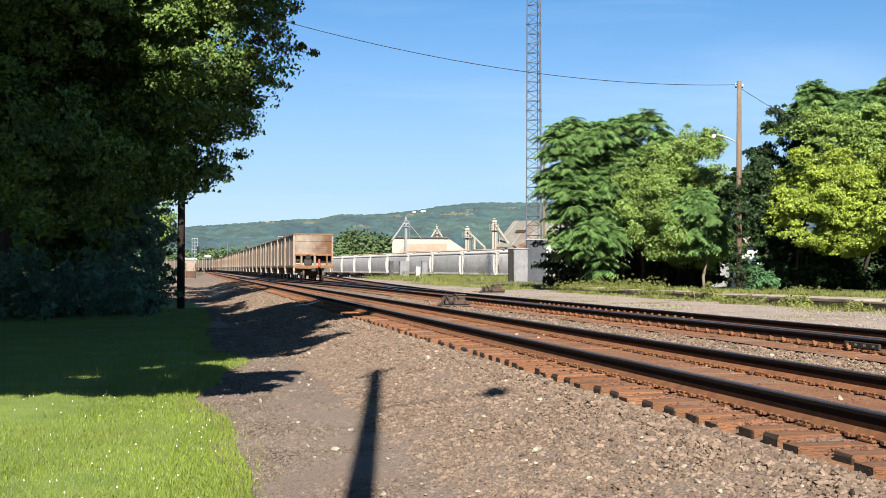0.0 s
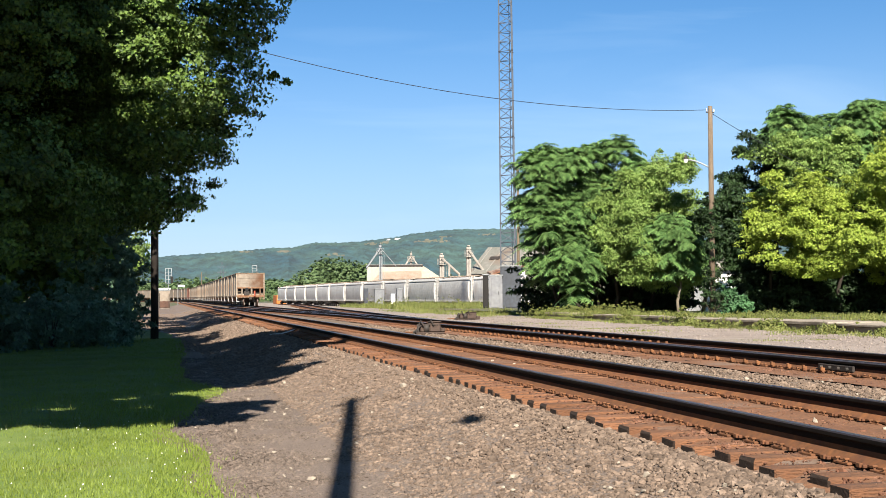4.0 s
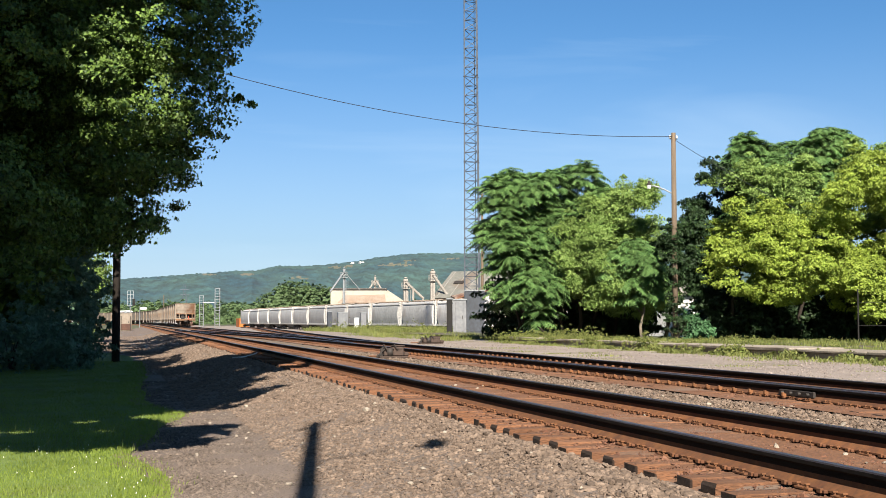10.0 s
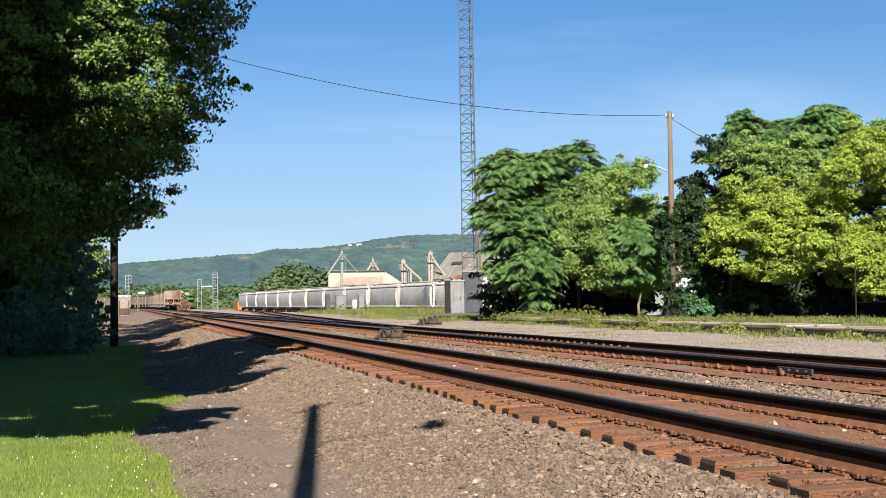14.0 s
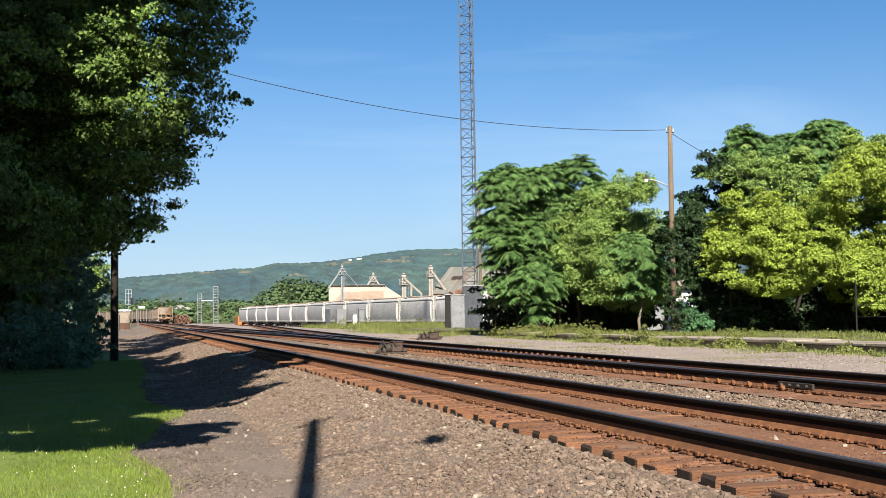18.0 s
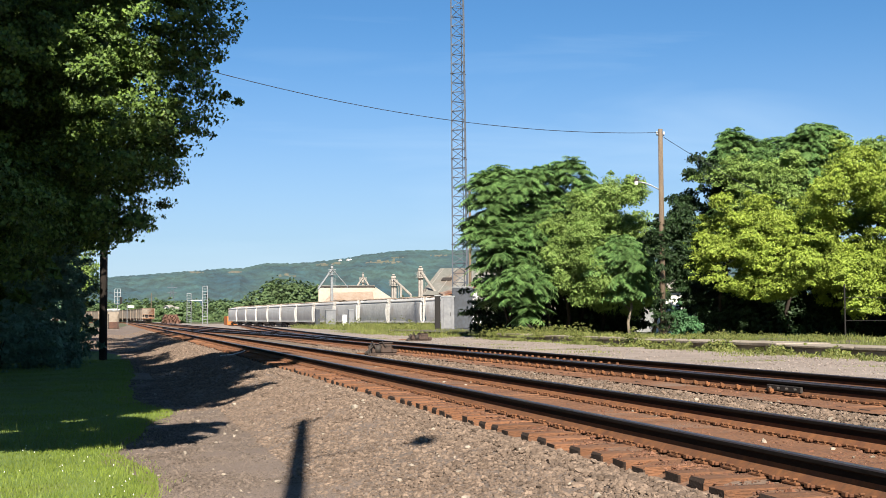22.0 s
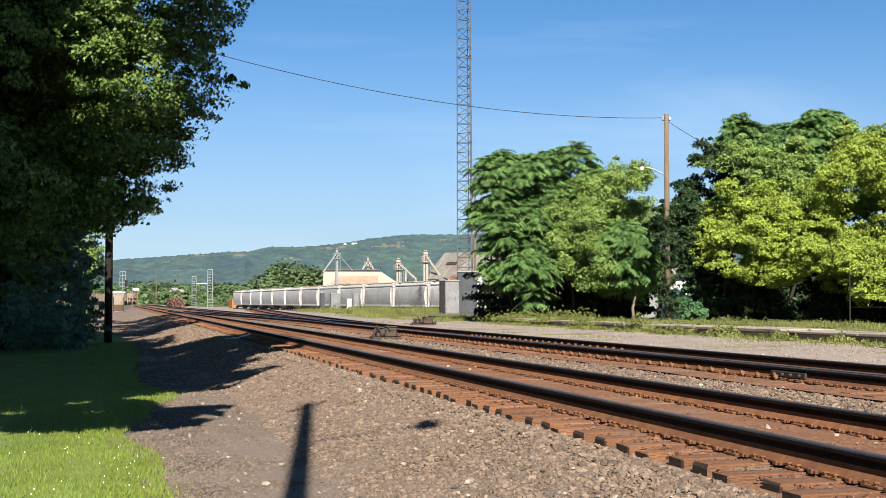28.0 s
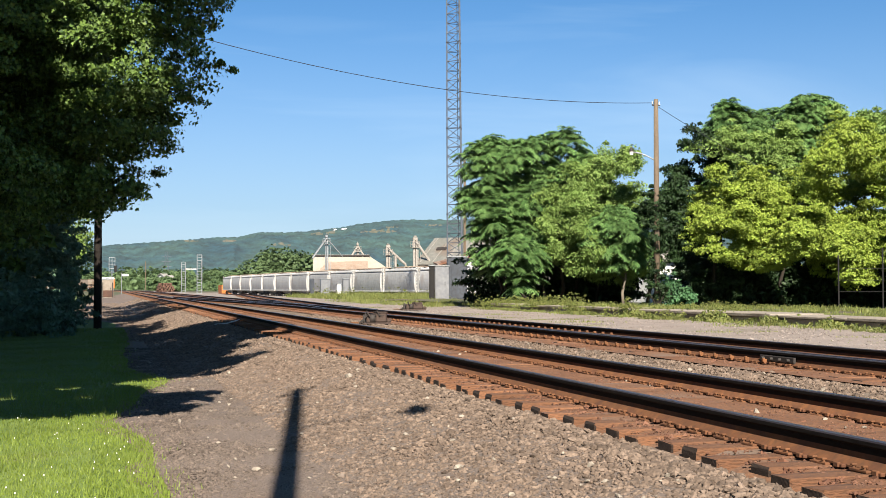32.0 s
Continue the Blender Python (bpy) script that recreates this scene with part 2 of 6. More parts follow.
M["yellow_green"] = leaf_material("yellow_green", (0.14, 0.205, 0.026), (0.25, 0.315, 0.05), through_light=0.22, var=0.25)
# near-black green: shade under the crowns is put into the leaf colour
M["dark_shade_green"] = leaf_material("dark_shade_green", (0.00942, 0.0235, 0.00785), (0.0235, 0.0471, 0.0141), through_light=0.12)
M["blue_green"] = leaf_material("blue_green", (0.0471, 0.118, 0.0471), (0.0847, 0.179, 0.08))
M["grass"] = leaf_material("grass", (0.111, 0.16, 0.0212), (0.165, 0.212, 0.0377), var=0.16)
M["weed"] = leaf_material("weed", (0.0863, 0.118, 0.0251), (0.18, 0.184, 0.0588), var=0.4)
M["far_trees"] = leaf_material("far_trees", (0.078, 0.128, 0.055), (0.122, 0.178, 0.076), var=0.22, through_light=0.4)
M["clover"] = surface("clover", (0.541, 0.541, 0.5), (0.473, 0.486, 0.419), 8, 0.8, bump=0)
# distance haze is put into the forest colour: blue-green instead of plain green
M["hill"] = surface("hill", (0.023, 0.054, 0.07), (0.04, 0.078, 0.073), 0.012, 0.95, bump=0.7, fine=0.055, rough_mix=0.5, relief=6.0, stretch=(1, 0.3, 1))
M["clearing"] = surface("clearing", (0.106, 0.1, 0.078), (0.083, 0.088, 0.062), 0.02, 0.95, bump=0.4, fine=0.1, rough_mix=0.3, relief=3.0)
M["tower_steel"] = surface("tower_steel", (0.0902, 0.102, 0.126), (0.0667, 0.0785, 0.0981), 4, 0.6, metal=0.3, bump=0.1, fine=40)


# ---- mesh building ----
class Shape:
    """Collects boxes, tubes and faces into one mesh."""

    def __init__(self):
        self.v, self.f = [], []

    def add(self, verts, faces):
        k = len(self.v)
        self.v += [tuple(p) for p in verts]
        self.f += [tuple(i + k for i in q) for q in faces]
        return self

    def box(self, x0, x1, y0, y1, z0, z1, c=0.0, m=None):
        """A box with its twelve edges chamfered by c."""
        if not c:
            vs = [(x, y, z) for x in (x0, x1) for y in (y0, y1) for z in (z0, z1)]
            fs = [(0, 1, 3, 2), (4, 6, 7, 5), (0, 4, 5, 1), (2, 3, 7, 6), (0, 2, 6, 4), (1, 5, 7, 3)]
        else:
            vs, fs, idx = [], [], {}
            for i, x in enumerate((x0, x1)):
                for j, y in enumerate((y0, y1)):
                    for k, z in enumerate((z0, z1)):
                        sx, sy, sz = (c, -c)[i], (c, -c)[j], (c, -c)[k]
                        for a, p in enumerate(((x, y + sy, z + sz), (x + sx, y, z + sz), (x + sx, y + sy, z))):
                            idx[i, j, k, a] = len(vs)
                            vs.append(p)
            g = lambda i, j, k, a: idx[i, j, k, a]
            for s in (0, 1):
                q = [(0, 0), (1, 0), (1, 1), (0, 1)]
                if s == 0:
                    q = q[::-1]
                fs.append(tuple(g(s, a, b, 0) for a, b in q))
                fs.append(tuple(g(b, s, a, 1) for a, b in q))
                fs.append(tuple(g(a, b, s, 2) for a, b in q))
            for a in (0, 1):
                for b in (0, 1):
                    fs.append((g(a, b, 0, 0), g(a, b, 1, 0), g(a, b, 1, 1), g(a, b, 0, 1)))
                    fs.append((g(a, 0, b, 0), g(a, 1, b, 0), g(a, 1, b, 2), g(a, 0, b, 2)))
                    fs.append((g(0, a, b, 1), g(1, a, b, 1), g(1, a, b, 2), g(0, a, b, 2)))
            for i in (0, 1):
                for j in (0, 1):
                    for k in (0, 1):
                        fs.append((g(i, j, k, 0), g(i, j, k, 1), g(i, j, k, 2)))
        if m is not None:
            vs = [m @ Vector(p) for p in vs]
        return self.add(vs, fs)

    def rod(self, a, b, r0, r1=None, n=8, caps=True):
        """A round bar from a to b."""
        a, b = Vector(a), Vector(b)
        r1 = r0 if r1 is None else r1
        w = (b - a).normalized()
        u = w.orthogonal().normalized()
        t = w.cross(u)
        vs = [c + (u * math.cos(2 * math.pi * i / n) + t * math.sin(2 * math.pi * i / n)) * r for c, r in ((a, r0), (b, r1)) for i in range(n)]
        fs = [(i, (i + 1) % n, n + (i + 1) % n, n + i) for i in range(n)]
        if caps:
            fs += [tuple(range(n))[::-1], tuple(range(n, 2 * n))]
        return self.add(vs, fs)

    def tube(self, pts, radii, n=8):
        """A bent, tapering tube through pts."""
        pts = [Vector(p) for p in pts]
        vs, fs = [], []
        for i, p in enumerate(pts):
            w = (pts[min(i + 1, len(pts) - 1)] - pts[max(i - 1, 0)]).normalized()
            u = w.cross(Vector((0.13, 0.2, 1) if abs(w.z) < 0.9 else (1, 0.1, 0))).normalized()
            t = w.cross(u)
            vs += [p + (u * math.cos(2 * math.pi * k / n) + t * math.sin(2 * math.pi * k / n)) * radii[i] for k in range(n)]
        for i in range(len(pts) - 1):
            fs += [(i * n + k, i * n + (k + 1) % n, (i + 1) * n + (k + 1) % n, (i + 1) * n + k) for k in range(n)]
        fs += [tuple(range(n))[::-1], tuple(range((len(pts) - 1) * n, len(pts) * n))]
        return self.add(vs, fs)

    def sweep(self, profile, path, closed=True):
        """A cross-section (across, up) carried along a path of points on the plan."""
        n, vs, fs = len(profile), [], []
        path = [Vector(p) for p in path]
        for i, p in enumerate(path):
            w = path[min(i + 1, len(path) - 1)] - path[max(i - 1, 0)]
            side = Vector((w.y, -w.x, 0)).normalized()
            vs += [p + side * a + Vector((0, 0, b)) for a, b in profile]
        for i in range(len(path) - 1):
            fs += [(i * n + k, i * n + (k + 1) % n, (i + 1) * n + (k + 1) % n, (i + 1) * n + k) for k in range(n if closed else n - 1)]
        if closed:
            fs += [tuple(range(n))[::-1], tuple(range((len(path) - 1) * n, len(path) * n))]
        return self.add(vs, fs)

    def mesh(self, name, material, smooth=False):
        me = bpy.data.meshes.new(name)
        me.from_pydata(self.v, [], self.f)
        for mt in (material if isinstance(material, (list, tuple)) else [material]):
            me.materials.append(mt)
        if smooth:
            me.shade_smooth()
        me.update()
        return me


def part(name, shape, material, parent, label="", smooth=False, at=None):
    me = shape.mesh(name, material, smooth) if isinstance(shape, Shape) else shape
    ob = new(name, me)
    ob.parent = parent
    if at is not None:
        ob.matrix_basis = at
    return tagged(ob, label) if label else ob


def thing(name, label, category, at=None, group="", kind=""):
    ob = new(name)
    ob.empty_display_size = 0.2
    if at is not None:
        ob.matrix_basis = at
    return tagged(ob, label, category, group, kind)


def single(name, shape, material, label, category="", kind="", group="", smooth=False, at=None):
    ob = new(name, shape.mesh(name, material, smooth) if isinstance(shape, Shape) else shape)
    if at is not None:
        ob.matrix_basis = at
    return tagged(ob, label, category, group, kind)


def array_mesh(name, verts, faces, material):
    me = bpy.data.meshes.new(name)
    me.from_pydata(verts, [], faces)
    me.materials.append(material)
    me.update()
    return me


def leaves_mesh(name, pos, size, material, rng, droop=0.3, narrow=0.5, normals=None, spread=0.8, lobed=False):
    """One mesh of many folded pointed leaves at pos. normals: the way that they tend to face. lobed: three-pointed leaves."""
    n = len(pos)
    size = np.broadcast_to(size, (n,)) * rng.uniform(0.65, 1.35, n)
    nr = rng.normal(size=(n, 3)) * spread
    if normals is not None:
        nr += normals
    nr[:, 2] += 0.35
    nr /= np.linalg.norm(nr, axis=1)[:, None] + 1e-9
    a = rng.normal(size=(n, 3))
    a[:, 2] -= droop
    a -= (a * nr).sum(1)[:, None] * nr
    a /= np.linalg.norm(a, axis=1)[:, None] + 1e-9
    b = np.cross(nr, a)
    s = size[:, None]
    if lobed:
        spots = ((0, -0.5, 0), (0.52, -0.05, 0.14), (0.2, 0.12, 0.02), (0, 0.6, -0.06), (-0.2, 0.12, 0.02), (-0.52, -0.05, 0.14))
        tris = ((0, 1, 2), (0, 2, 3), (0, 3, 4), (0, 4, 5))
    else:
        spots = ((0, -0.5, 0), (narrow * 0.5, 0.02, 0.1), (0, 0.6, 0), (-narrow * 0.5, 0.02, 0.1))
        tris = ((0, 2, 1), (0, 3, 2))
    v = np.stack([pos + s * (b * p + a * q + nr * w) for p, q, w in spots], 1).reshape(-1, 3)
    k = np.arange(n)[:, None] * len(spots)
    f = np.concatenate([k + np.array([t]) for t in tris], 0)
    return array_mesh(name, v.tolist(), f.tolist(), material)


def crown_points(blobs, count, rng, shell=0.55, clump=0.5, per=30, flat=0.6, low=-1.0):
    """Leaf places gathered in small clumps near the surface of overlapping lumps; gives places and outward ways."""
    vol = np.array([b[3] * b[4] + b[4] * b[5] + b[3] * b[5] for b in blobs])
    k = count // per
    pick = rng.choice(len(blobs), k, p=vol / vol.sum())
    B = np.array(blobs)[pick]
    d = rng.normal(size=(k, 3))
    d /= np.linalg.norm(d, axis=1)[:, None]
    d[:, 2] = np.where(d[:, 2] < low, -d[:, 2], d[:, 2])
    rad = (shell + (1 - shell) * rng.uniform(size=(k, 1)) ** 0.5) * rng.uniform(0.85, 1.15, (k, 1))
    stray = rng.uniform(size=(k, 1)) < (0.1 if per > 1 else 0.0)
    rad = np.where(stray, 1.0 + rng.uniform(0.1, 0.55, (k, 1)) / B[:, 3:6].mean(1)[:, None], rad)
    c = B[:, :3] + d * B[:, 3:6] * rad
    size = clump * rng.uniform(0.6, 1.3, k) * np.where(stray[:, 0], 0.55, 1.0)
    off = rng.normal(size=(k * per, 3))
    off /= np.linalg.norm(off, axis=1)[:, None]
    off *= rng.uniform(size=(k * per, 1)) ** 0.4 * np.repeat(size, per)[:, None] * np.array([1, 1, flat])
    # clumps sag at their rims
    off[:, 2] -= 0.25 * np.hypot(off[:, 0], off[:, 1])
    return np.repeat(c, per, 0) + off, np.repeat(d, per, 0)


def frond_mesh(name, centres, outs, length, fronds, pairs, material, rng):
    """Rosettes of drooping feather leaves: each frond carries pairs of pointed leaflets."""
    k = len(centres)
    ang = rng.uniform(0, 6.28, (k, fronds)) + np.linspace(0, 6.28, fronds, endpoint=False)[None]
    L = length * rng.uniform(0.7, 1.25, (k, fronds))
    hz = np.stack([np.cos(ang), np.sin(ang), np.zeros_like(ang)], -1) + outs[:, None] * 0.7
    hz[..., 2] += rng.uniform(0.0, 0.5, (k, fronds))
    hz /= np.linalg.norm(hz, axis=-1)[..., None]
    side = np.cross(hz, np.array([0, 0, 1.0]))
    side /= np.linalg.norm(side, axis=-1)[..., None] + 1e-9
    down = np.array([0, 0, -1.0])

    def spine(t):
        return centres[:, None] + hz * (L * t)[..., None] + down * (0.55 * L * t * t)[..., None]

    tri = []
    for i in range(pairs):
        t = 0.22 + 0.78 * (i + 0.5) / pairs
        w = 0.34 * math.sin(math.pi * (0.25 + 0.62 * t))
        for sgn in (-1, 1):
            tip = spine(t + 0.1) + side * (sgn * w * L)[..., None] + down * (0.10 * L)[..., None]
            tri.append(np.stack([spine(t - 0.055), spine(t + 0.075), tip], -2))
    v = np.concatenate([x.reshape(-1, 3) for x in tri], 0)
    f = np.arange(len(v)).reshape(-1, 3)
    return array_mesh(name, v.tolist(), f.tolist(), material)


# ---- ground ----
def ease(a, b, x):
    t = min(1.0, max(0.0, (x - a) / (b - a)))
    return t * t * (3 - 2 * t)


def ground_z(x, y):
    """The height of the ground: low path and lawn, raised track bed, low yard farther off."""
    z = -0.5 + 0.43 * ease(1.3, 3.6, x)
    z -= 0.015 * ease(3.2, 3.5, x) * (1 - ease(3.7, 3.95, x))
    z -= 0.5 * ease(16.0, 26.0, x) * ease(110, 190, y)
    return z


def sheet(xs, ys, lift, rough=0.0, seed=0):
    lifts = lift if isinstance(lift, tuple) else (lift,) * len(xs)
    vs = [(x, y, ground_z(x, y) + h + rough * noise.noise((x * 1.7 + seed, y * 1.7, seed))) for y in ys for x, h in zip(xs, lifts)]
    n = len(xs)
    fs = [(j * n + i, j * n + i + 1, (j + 1) * n + i + 1, (j + 1) * n + i) for j in range(len(ys) - 1) for i in range(n - 1)]
    return Shape().add(vs, fs)


def steps(a, b, n, p=1.0):
    return [a + (b - a) * (i / n) ** p for i in range(n + 1)]


gx = [-4000, -1500, -500, -150, -60, -25, -10, -4, 0, 1.3] + steps(1.6, 3.8, 8) + [5, 8, 11.5, 12.5, 13, 13.5, 14, 14.5, 15, 16, 17, 18, 19, 20, 21, 22, 23, 24, 25, 26, 30, 50, 90, 200, 600, 1500, 4000]
gy = [-300, -60, -20, -5, 0, 5, 10, 20, 30, 45, 60, 70, 80, 90, 95, 105, 115, 125, 135, 150, 200, 300, 450, 700, 1100, 2000, 4500]
single("ground", sheet(gx, gy, -0.03), M["soil"], "earth ground with sparse grass", "ground", "structure")


def lawn_edge(y):
    return 0.42 + 0.16 * noise.noise((y * 0.35, 3.1, 0)) + 0.55 * math.exp(-((y - 21.5) / 2.0) ** 2) - 0.25 * math.exp(-((y - 15) / 1.6) ** 2) + 0.3 * ease(24, 45, y) - 3.0 * ease(56, 76, y)


ys = steps(-6, 40, 92) + steps(41, 240, 60)
path = Shape()
vs, n = [], 12
for y in ys:
    x0 = lawn_edge(y) - 0.3
    for i in range(n + 1):
        x = x0 + (3.75 - x0) * i / n
        vs.append((x, y, ground_z(x, y) + 0.02 * noise.noise((x * 2, y * 1.5, 5))))
path.add(vs, [(j * (n + 1) + i, j * (n + 1) + i + 1, (j + 1) * (n + 1) + i + 1, (j + 1) * (n + 1) + i) for j in range(len(ys) - 1) for i in range(n)])
single("gravel_path", path, M["gravel"], "brown-grey crushed stone path beside the railway", "path", "structure", smooth=True)

lawn = Shape()
vs, n = [], 10
for y in ys:
    x1 = lawn_edge(y)
    for i in range(n + 1):
        x = -14 + (x1 + 14) * (i / n) ** 0.4
        vs.append((x, y, -0.5 + 0.035 + 0.03 * noise.noise((x, y * 0.7, 9)) - (0.05 if i == n else 0)))
lawn.add(vs, [(j * (n + 1) + i, j * (n + 1) + i + 1, (j + 1) * (n + 1) + i + 1, (j + 1) * (n + 1) + i) for j in range(len(ys) - 1) for i in range(n)])
single("lawn", lawn, M["lawn_soil"], "mown lawn turf, partly in tree shade", "lawn", "structure", smooth=True)

single("track_bed", sheet([3.6, 3.72, 3.9, 4.5, 5.2, 6.0, 6.5], steps(-8, 60, 130) + steps(62, 420, 60), (-0.01, 0.01, 0.045, 0.056, 0.056, 0.056, 0.045), 0.02, 2), M["rusty_bed"], "rust-stained ballast between and beside the rails", "track bed", "structure", smooth=True)
single("middle_ballast", sheet([6.4, 6.8, 7.2, 7.6, 8.0], steps(-8, 60, 130) + steps(62, 420, 60), 0.03, 0.03, 3), M["ballast"], "grey-brown ballast stones between two tracks", "ballast", "structure", smooth=True)
single("second_bed", sheet([7.9, 8.6, 9.4, 10.2, 11.0, 11.5], steps(-8, 60, 130) + steps(62, 420, 60), 0.055, 0.02, 4), M["rusty_bed"], "rust-stained ballast bed of the second track", "track bed", "structure", smooth=True)
single("gravel_road", sheet([11.4, 12, 13, 14, 15, 16, 16.7, 17.4, 18.2, 19.2], steps(-8, 92, 60) + steps(94, 160, 44) + steps(165, 400, 14), 0.03, 0.02, 6), M["road"], "pale grey gravel service road beside the tracks", "road", "structure", smooth=True)
single("yard_ground", sheet([19.0, 22, 26, 32, 40, 60], steps(60, 92, 12) + steps(94, 160, 44) + steps(165, 400, 14), 0.02, 0.03, 7), M["road"], "dusty pale gravel of the yard", "ground", "structure", smooth=True)

# ---- rails and ties ----
RAIL = [(-0.07, 0), (0.07, 0), (0.07, 0.012), (0.015, 0.054), (0.013, 0.085), (0.012, 0.12), (0.036, 0.135), (0.036, 0.158), (0.028, 0.167), (-0.028, 0.167), (-0.036, 0.158), (-0.036, 0.135), (-0.012, 0.12), (-0.013, 0.085), (-0.015, 0.054), (-0.07, 0.012)]
RNG = np.random.default_rng(7)


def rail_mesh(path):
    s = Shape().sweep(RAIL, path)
    me = s.mesh("rail", [M["rail_side_shaded"], M["rail_head"], M["rusty_steel"]])
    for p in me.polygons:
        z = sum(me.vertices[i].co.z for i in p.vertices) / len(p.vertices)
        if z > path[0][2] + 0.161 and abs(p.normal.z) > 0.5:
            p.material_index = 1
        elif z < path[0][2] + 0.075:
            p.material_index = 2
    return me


def track_x(y):
    """The centre line of the second track, which swings left far off."""
    if y < 300:
        return 9.45
    if y < 440:
        return 9.45 - (y - 300) ** 3 / 185000
    return 9.45 - 140 ** 3 / 185000 - (y - 440) * 3 * 140 ** 2 / 185000 - (y - 440) ** 2 / 2200


plate = Shape().box(-0.1, 0.1, -0.09, 0.09, 0, 0.018, 0.004)
for sx, sy in ((-0.085, -0.05), (0.085, 0.05), (-0.085, 0.06), (0.085, -0.06)):
    plate.rod((sx, sy, 0.01), (sx, sy, 0.035), 0.009, n=6)
    plate.box(sx - 0.016, sx + 0.016, sy - 0.013, sy + 0.013, 0.03, 0.043, 0.003)
PLATE = plate.mesh("tie_plate", M["rusty_steel"])
anchor = Shape().box(-0.1, -0.05, -0.02, 0.02, 0.0, 0.06, 0.006).box(-0.115, -0.085, -0.025, 0.025, 0.02, 0.075, 0.006)
CLIP = Shape().box(0.0, 0.05, -0.045, 0.045, -0.01, 0.012, 0.004).box(-0.012, 0.012, -0.02, 0.03, -0.01, 0.02, 0.004).mesh("rail_anchor", M["rusty_steel"])
ANCHOR = anchor.mesh("rail_anchor", M["rusty_steel"])


def tie_mesh(seed, half=1.3):
    r = random.Random(seed)
    s = Shape().box(-half + r.uniform(-0.03, 0.03), half + r.uniform(-0.03, 0.03), -0.115, 0.115, -0.17, 0.0, 0.012)
    s.v = [(x, y + r.uniform(-0.008, 0.008), z + (r.uniform(-0.012, 0.006) if z > -0.1 else 0)) for x, y, z in s.v]
    me = s.mesh("tie", [M["tie"], M["tie_end"]])
    for p in me.polygons:
        if abs(p.normal.x) > 0.7:
            p.material_index = 1
    return me


TIES = [tie_mesh(i) for i in range(6)]


def railway(name, label, centre, y0, y1, spacing, whole, seed):
    """Two rails on ties; the first `whole` ties are pieces of their own with plates, the far rest is joined."""
    r = random.Random(seed)
    t = thing(name, label, "railway track", pose(0, 0, 0))
    ysr = [y0 + i * 4 for i in range(int((y1 - y0) / 4) + 1)]
    for side in (-0.755, 0.755):
        pts = [(centre(y) + side, y, 0.003) for y in ysr]
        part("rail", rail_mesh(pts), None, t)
    y, k, far = y0, 0, Shape()
    while y < y1:
        cx = centre(y) + r.uniform(-0.05, 0.05)
        yaw = r.uniform(-0.8, 0.8)
        z = r.uniform(-0.022, -0.006)
        if k < whole:
            ob = part("tie", TIES[r.randrange(6)], None, t, at=pose(cx, y, z, 0, 0, yaw))
            for side in (-0.755, 0.755):
                part("tie_plate", PLATE, None, ob, at=pose(centre(y) + side - cx, 0, 0))
                if name == "railway_track" and y < 60:
                    part("rail_anchor", CLIP, None, ob, at=pose(centre(y) + side - cx - 0.095, 0.5 * spacing, 0.004 - z))
        else:
            far.box(cx - 1.3, cx + 1.3, y - 0.115, y + 0.115, -0.17, z)
        y += spacing + r.uniform(-0.05, 0.05)
        k += 1
    tagged(part("far_ties", far, M["tie"], t), kind="stuff")
    return t


main_track = railway("railway_track", "rusty railway track with worn wooden ties and dark rails", lambda y: 4.965, -6, 300, 0.42, 210, 1)
second_track = railway("railway_track", "second rusty railway track with double rails near a switch", track_x, 4, 560, 0.46, 190, 2)
# closure rail beside the near rail of the second track
part("closure_rail", rail_mesh([(8.865, y, 0.003) for y in range(4, 37, 4)]), None, second_track)
bar = Shape().box(-0.06, -0.02, -0.45, 0.45, 0.03, 0.11, 0.008)
for i in range(4):
    bar.rod((-0.1, -0.33 + i * 0.22, 0.07), (-0.05, -0.33 + i * 0.22, 0.07), 0.022, n=8)
part("joint_bar", bar, M["dark_steel"], second_track, "bolted steel joint bar", at=pose(8.695, 15.6, 0.003))
r = random.Random(3)
for i in range(60):
    part("rail_anchor", ANCHOR, None, second_track, at=pose(8.695, 15.9 + i * 0.47 + r.uniform(-0.05, 0.05), 0.0))

BRACE = Shape().box(-0.04, 0.04, -0.05, 0.05, 0.0, 0.04, 0.01).box(-0.02, 0.04, -0.022, 0.022, 0.035, 0.075, 0.008).mesh("rail_brace", M["rusty_steel"])
for i in range(26):
    part("rail_brace", BRACE, None, second_track, at=pose(10.08, 25.0 + i * 0.46, 0.02))

# the yard lead that leaves the second track, and the crossover
def lead_x(y):
    if y < 55:
        return 10.2 + 0.0024 * (y - 42) ** 2
    return 10.6 + 0.0624 * (y - 55) + 0.0098 * max(0.0, y - 110)


lead = thing("railway_track", "yard track that branches off towards the parked hopper wagons", "railway track")
for off in (-1.51, 0.0):
    part("rail", rail_mesh([(min(lead_x(y) + off, 40), y, ground_z(lead_x(y) - 0.75, y) + 0.073) for y in range(50, 300, 5)]), None, lead)
s = Shape()
y = 56
while y < 290:
    s.box(lead_x(y) - 2.1, lead_x(y) + 0.6, y - 0.11, y + 0.11, -0.16, 0.06, m=Matrix.Translation((0, 0, ground_z(lead_x(y) - 0.75, y))))
    y += 0.55
tagged(part("far_ties", s, M["tie"], lead), kind="stuff")
cross = thing("railway_track", "crossover rails that link the two main tracks", "railway track")
for off in (0.0, 1.51):
    part("rail", rail_mesh([(8.7 + off - 3.75 * ease(56, 130, y), y, 0.001) for y in range(56, 132, 4)]), None, cross)


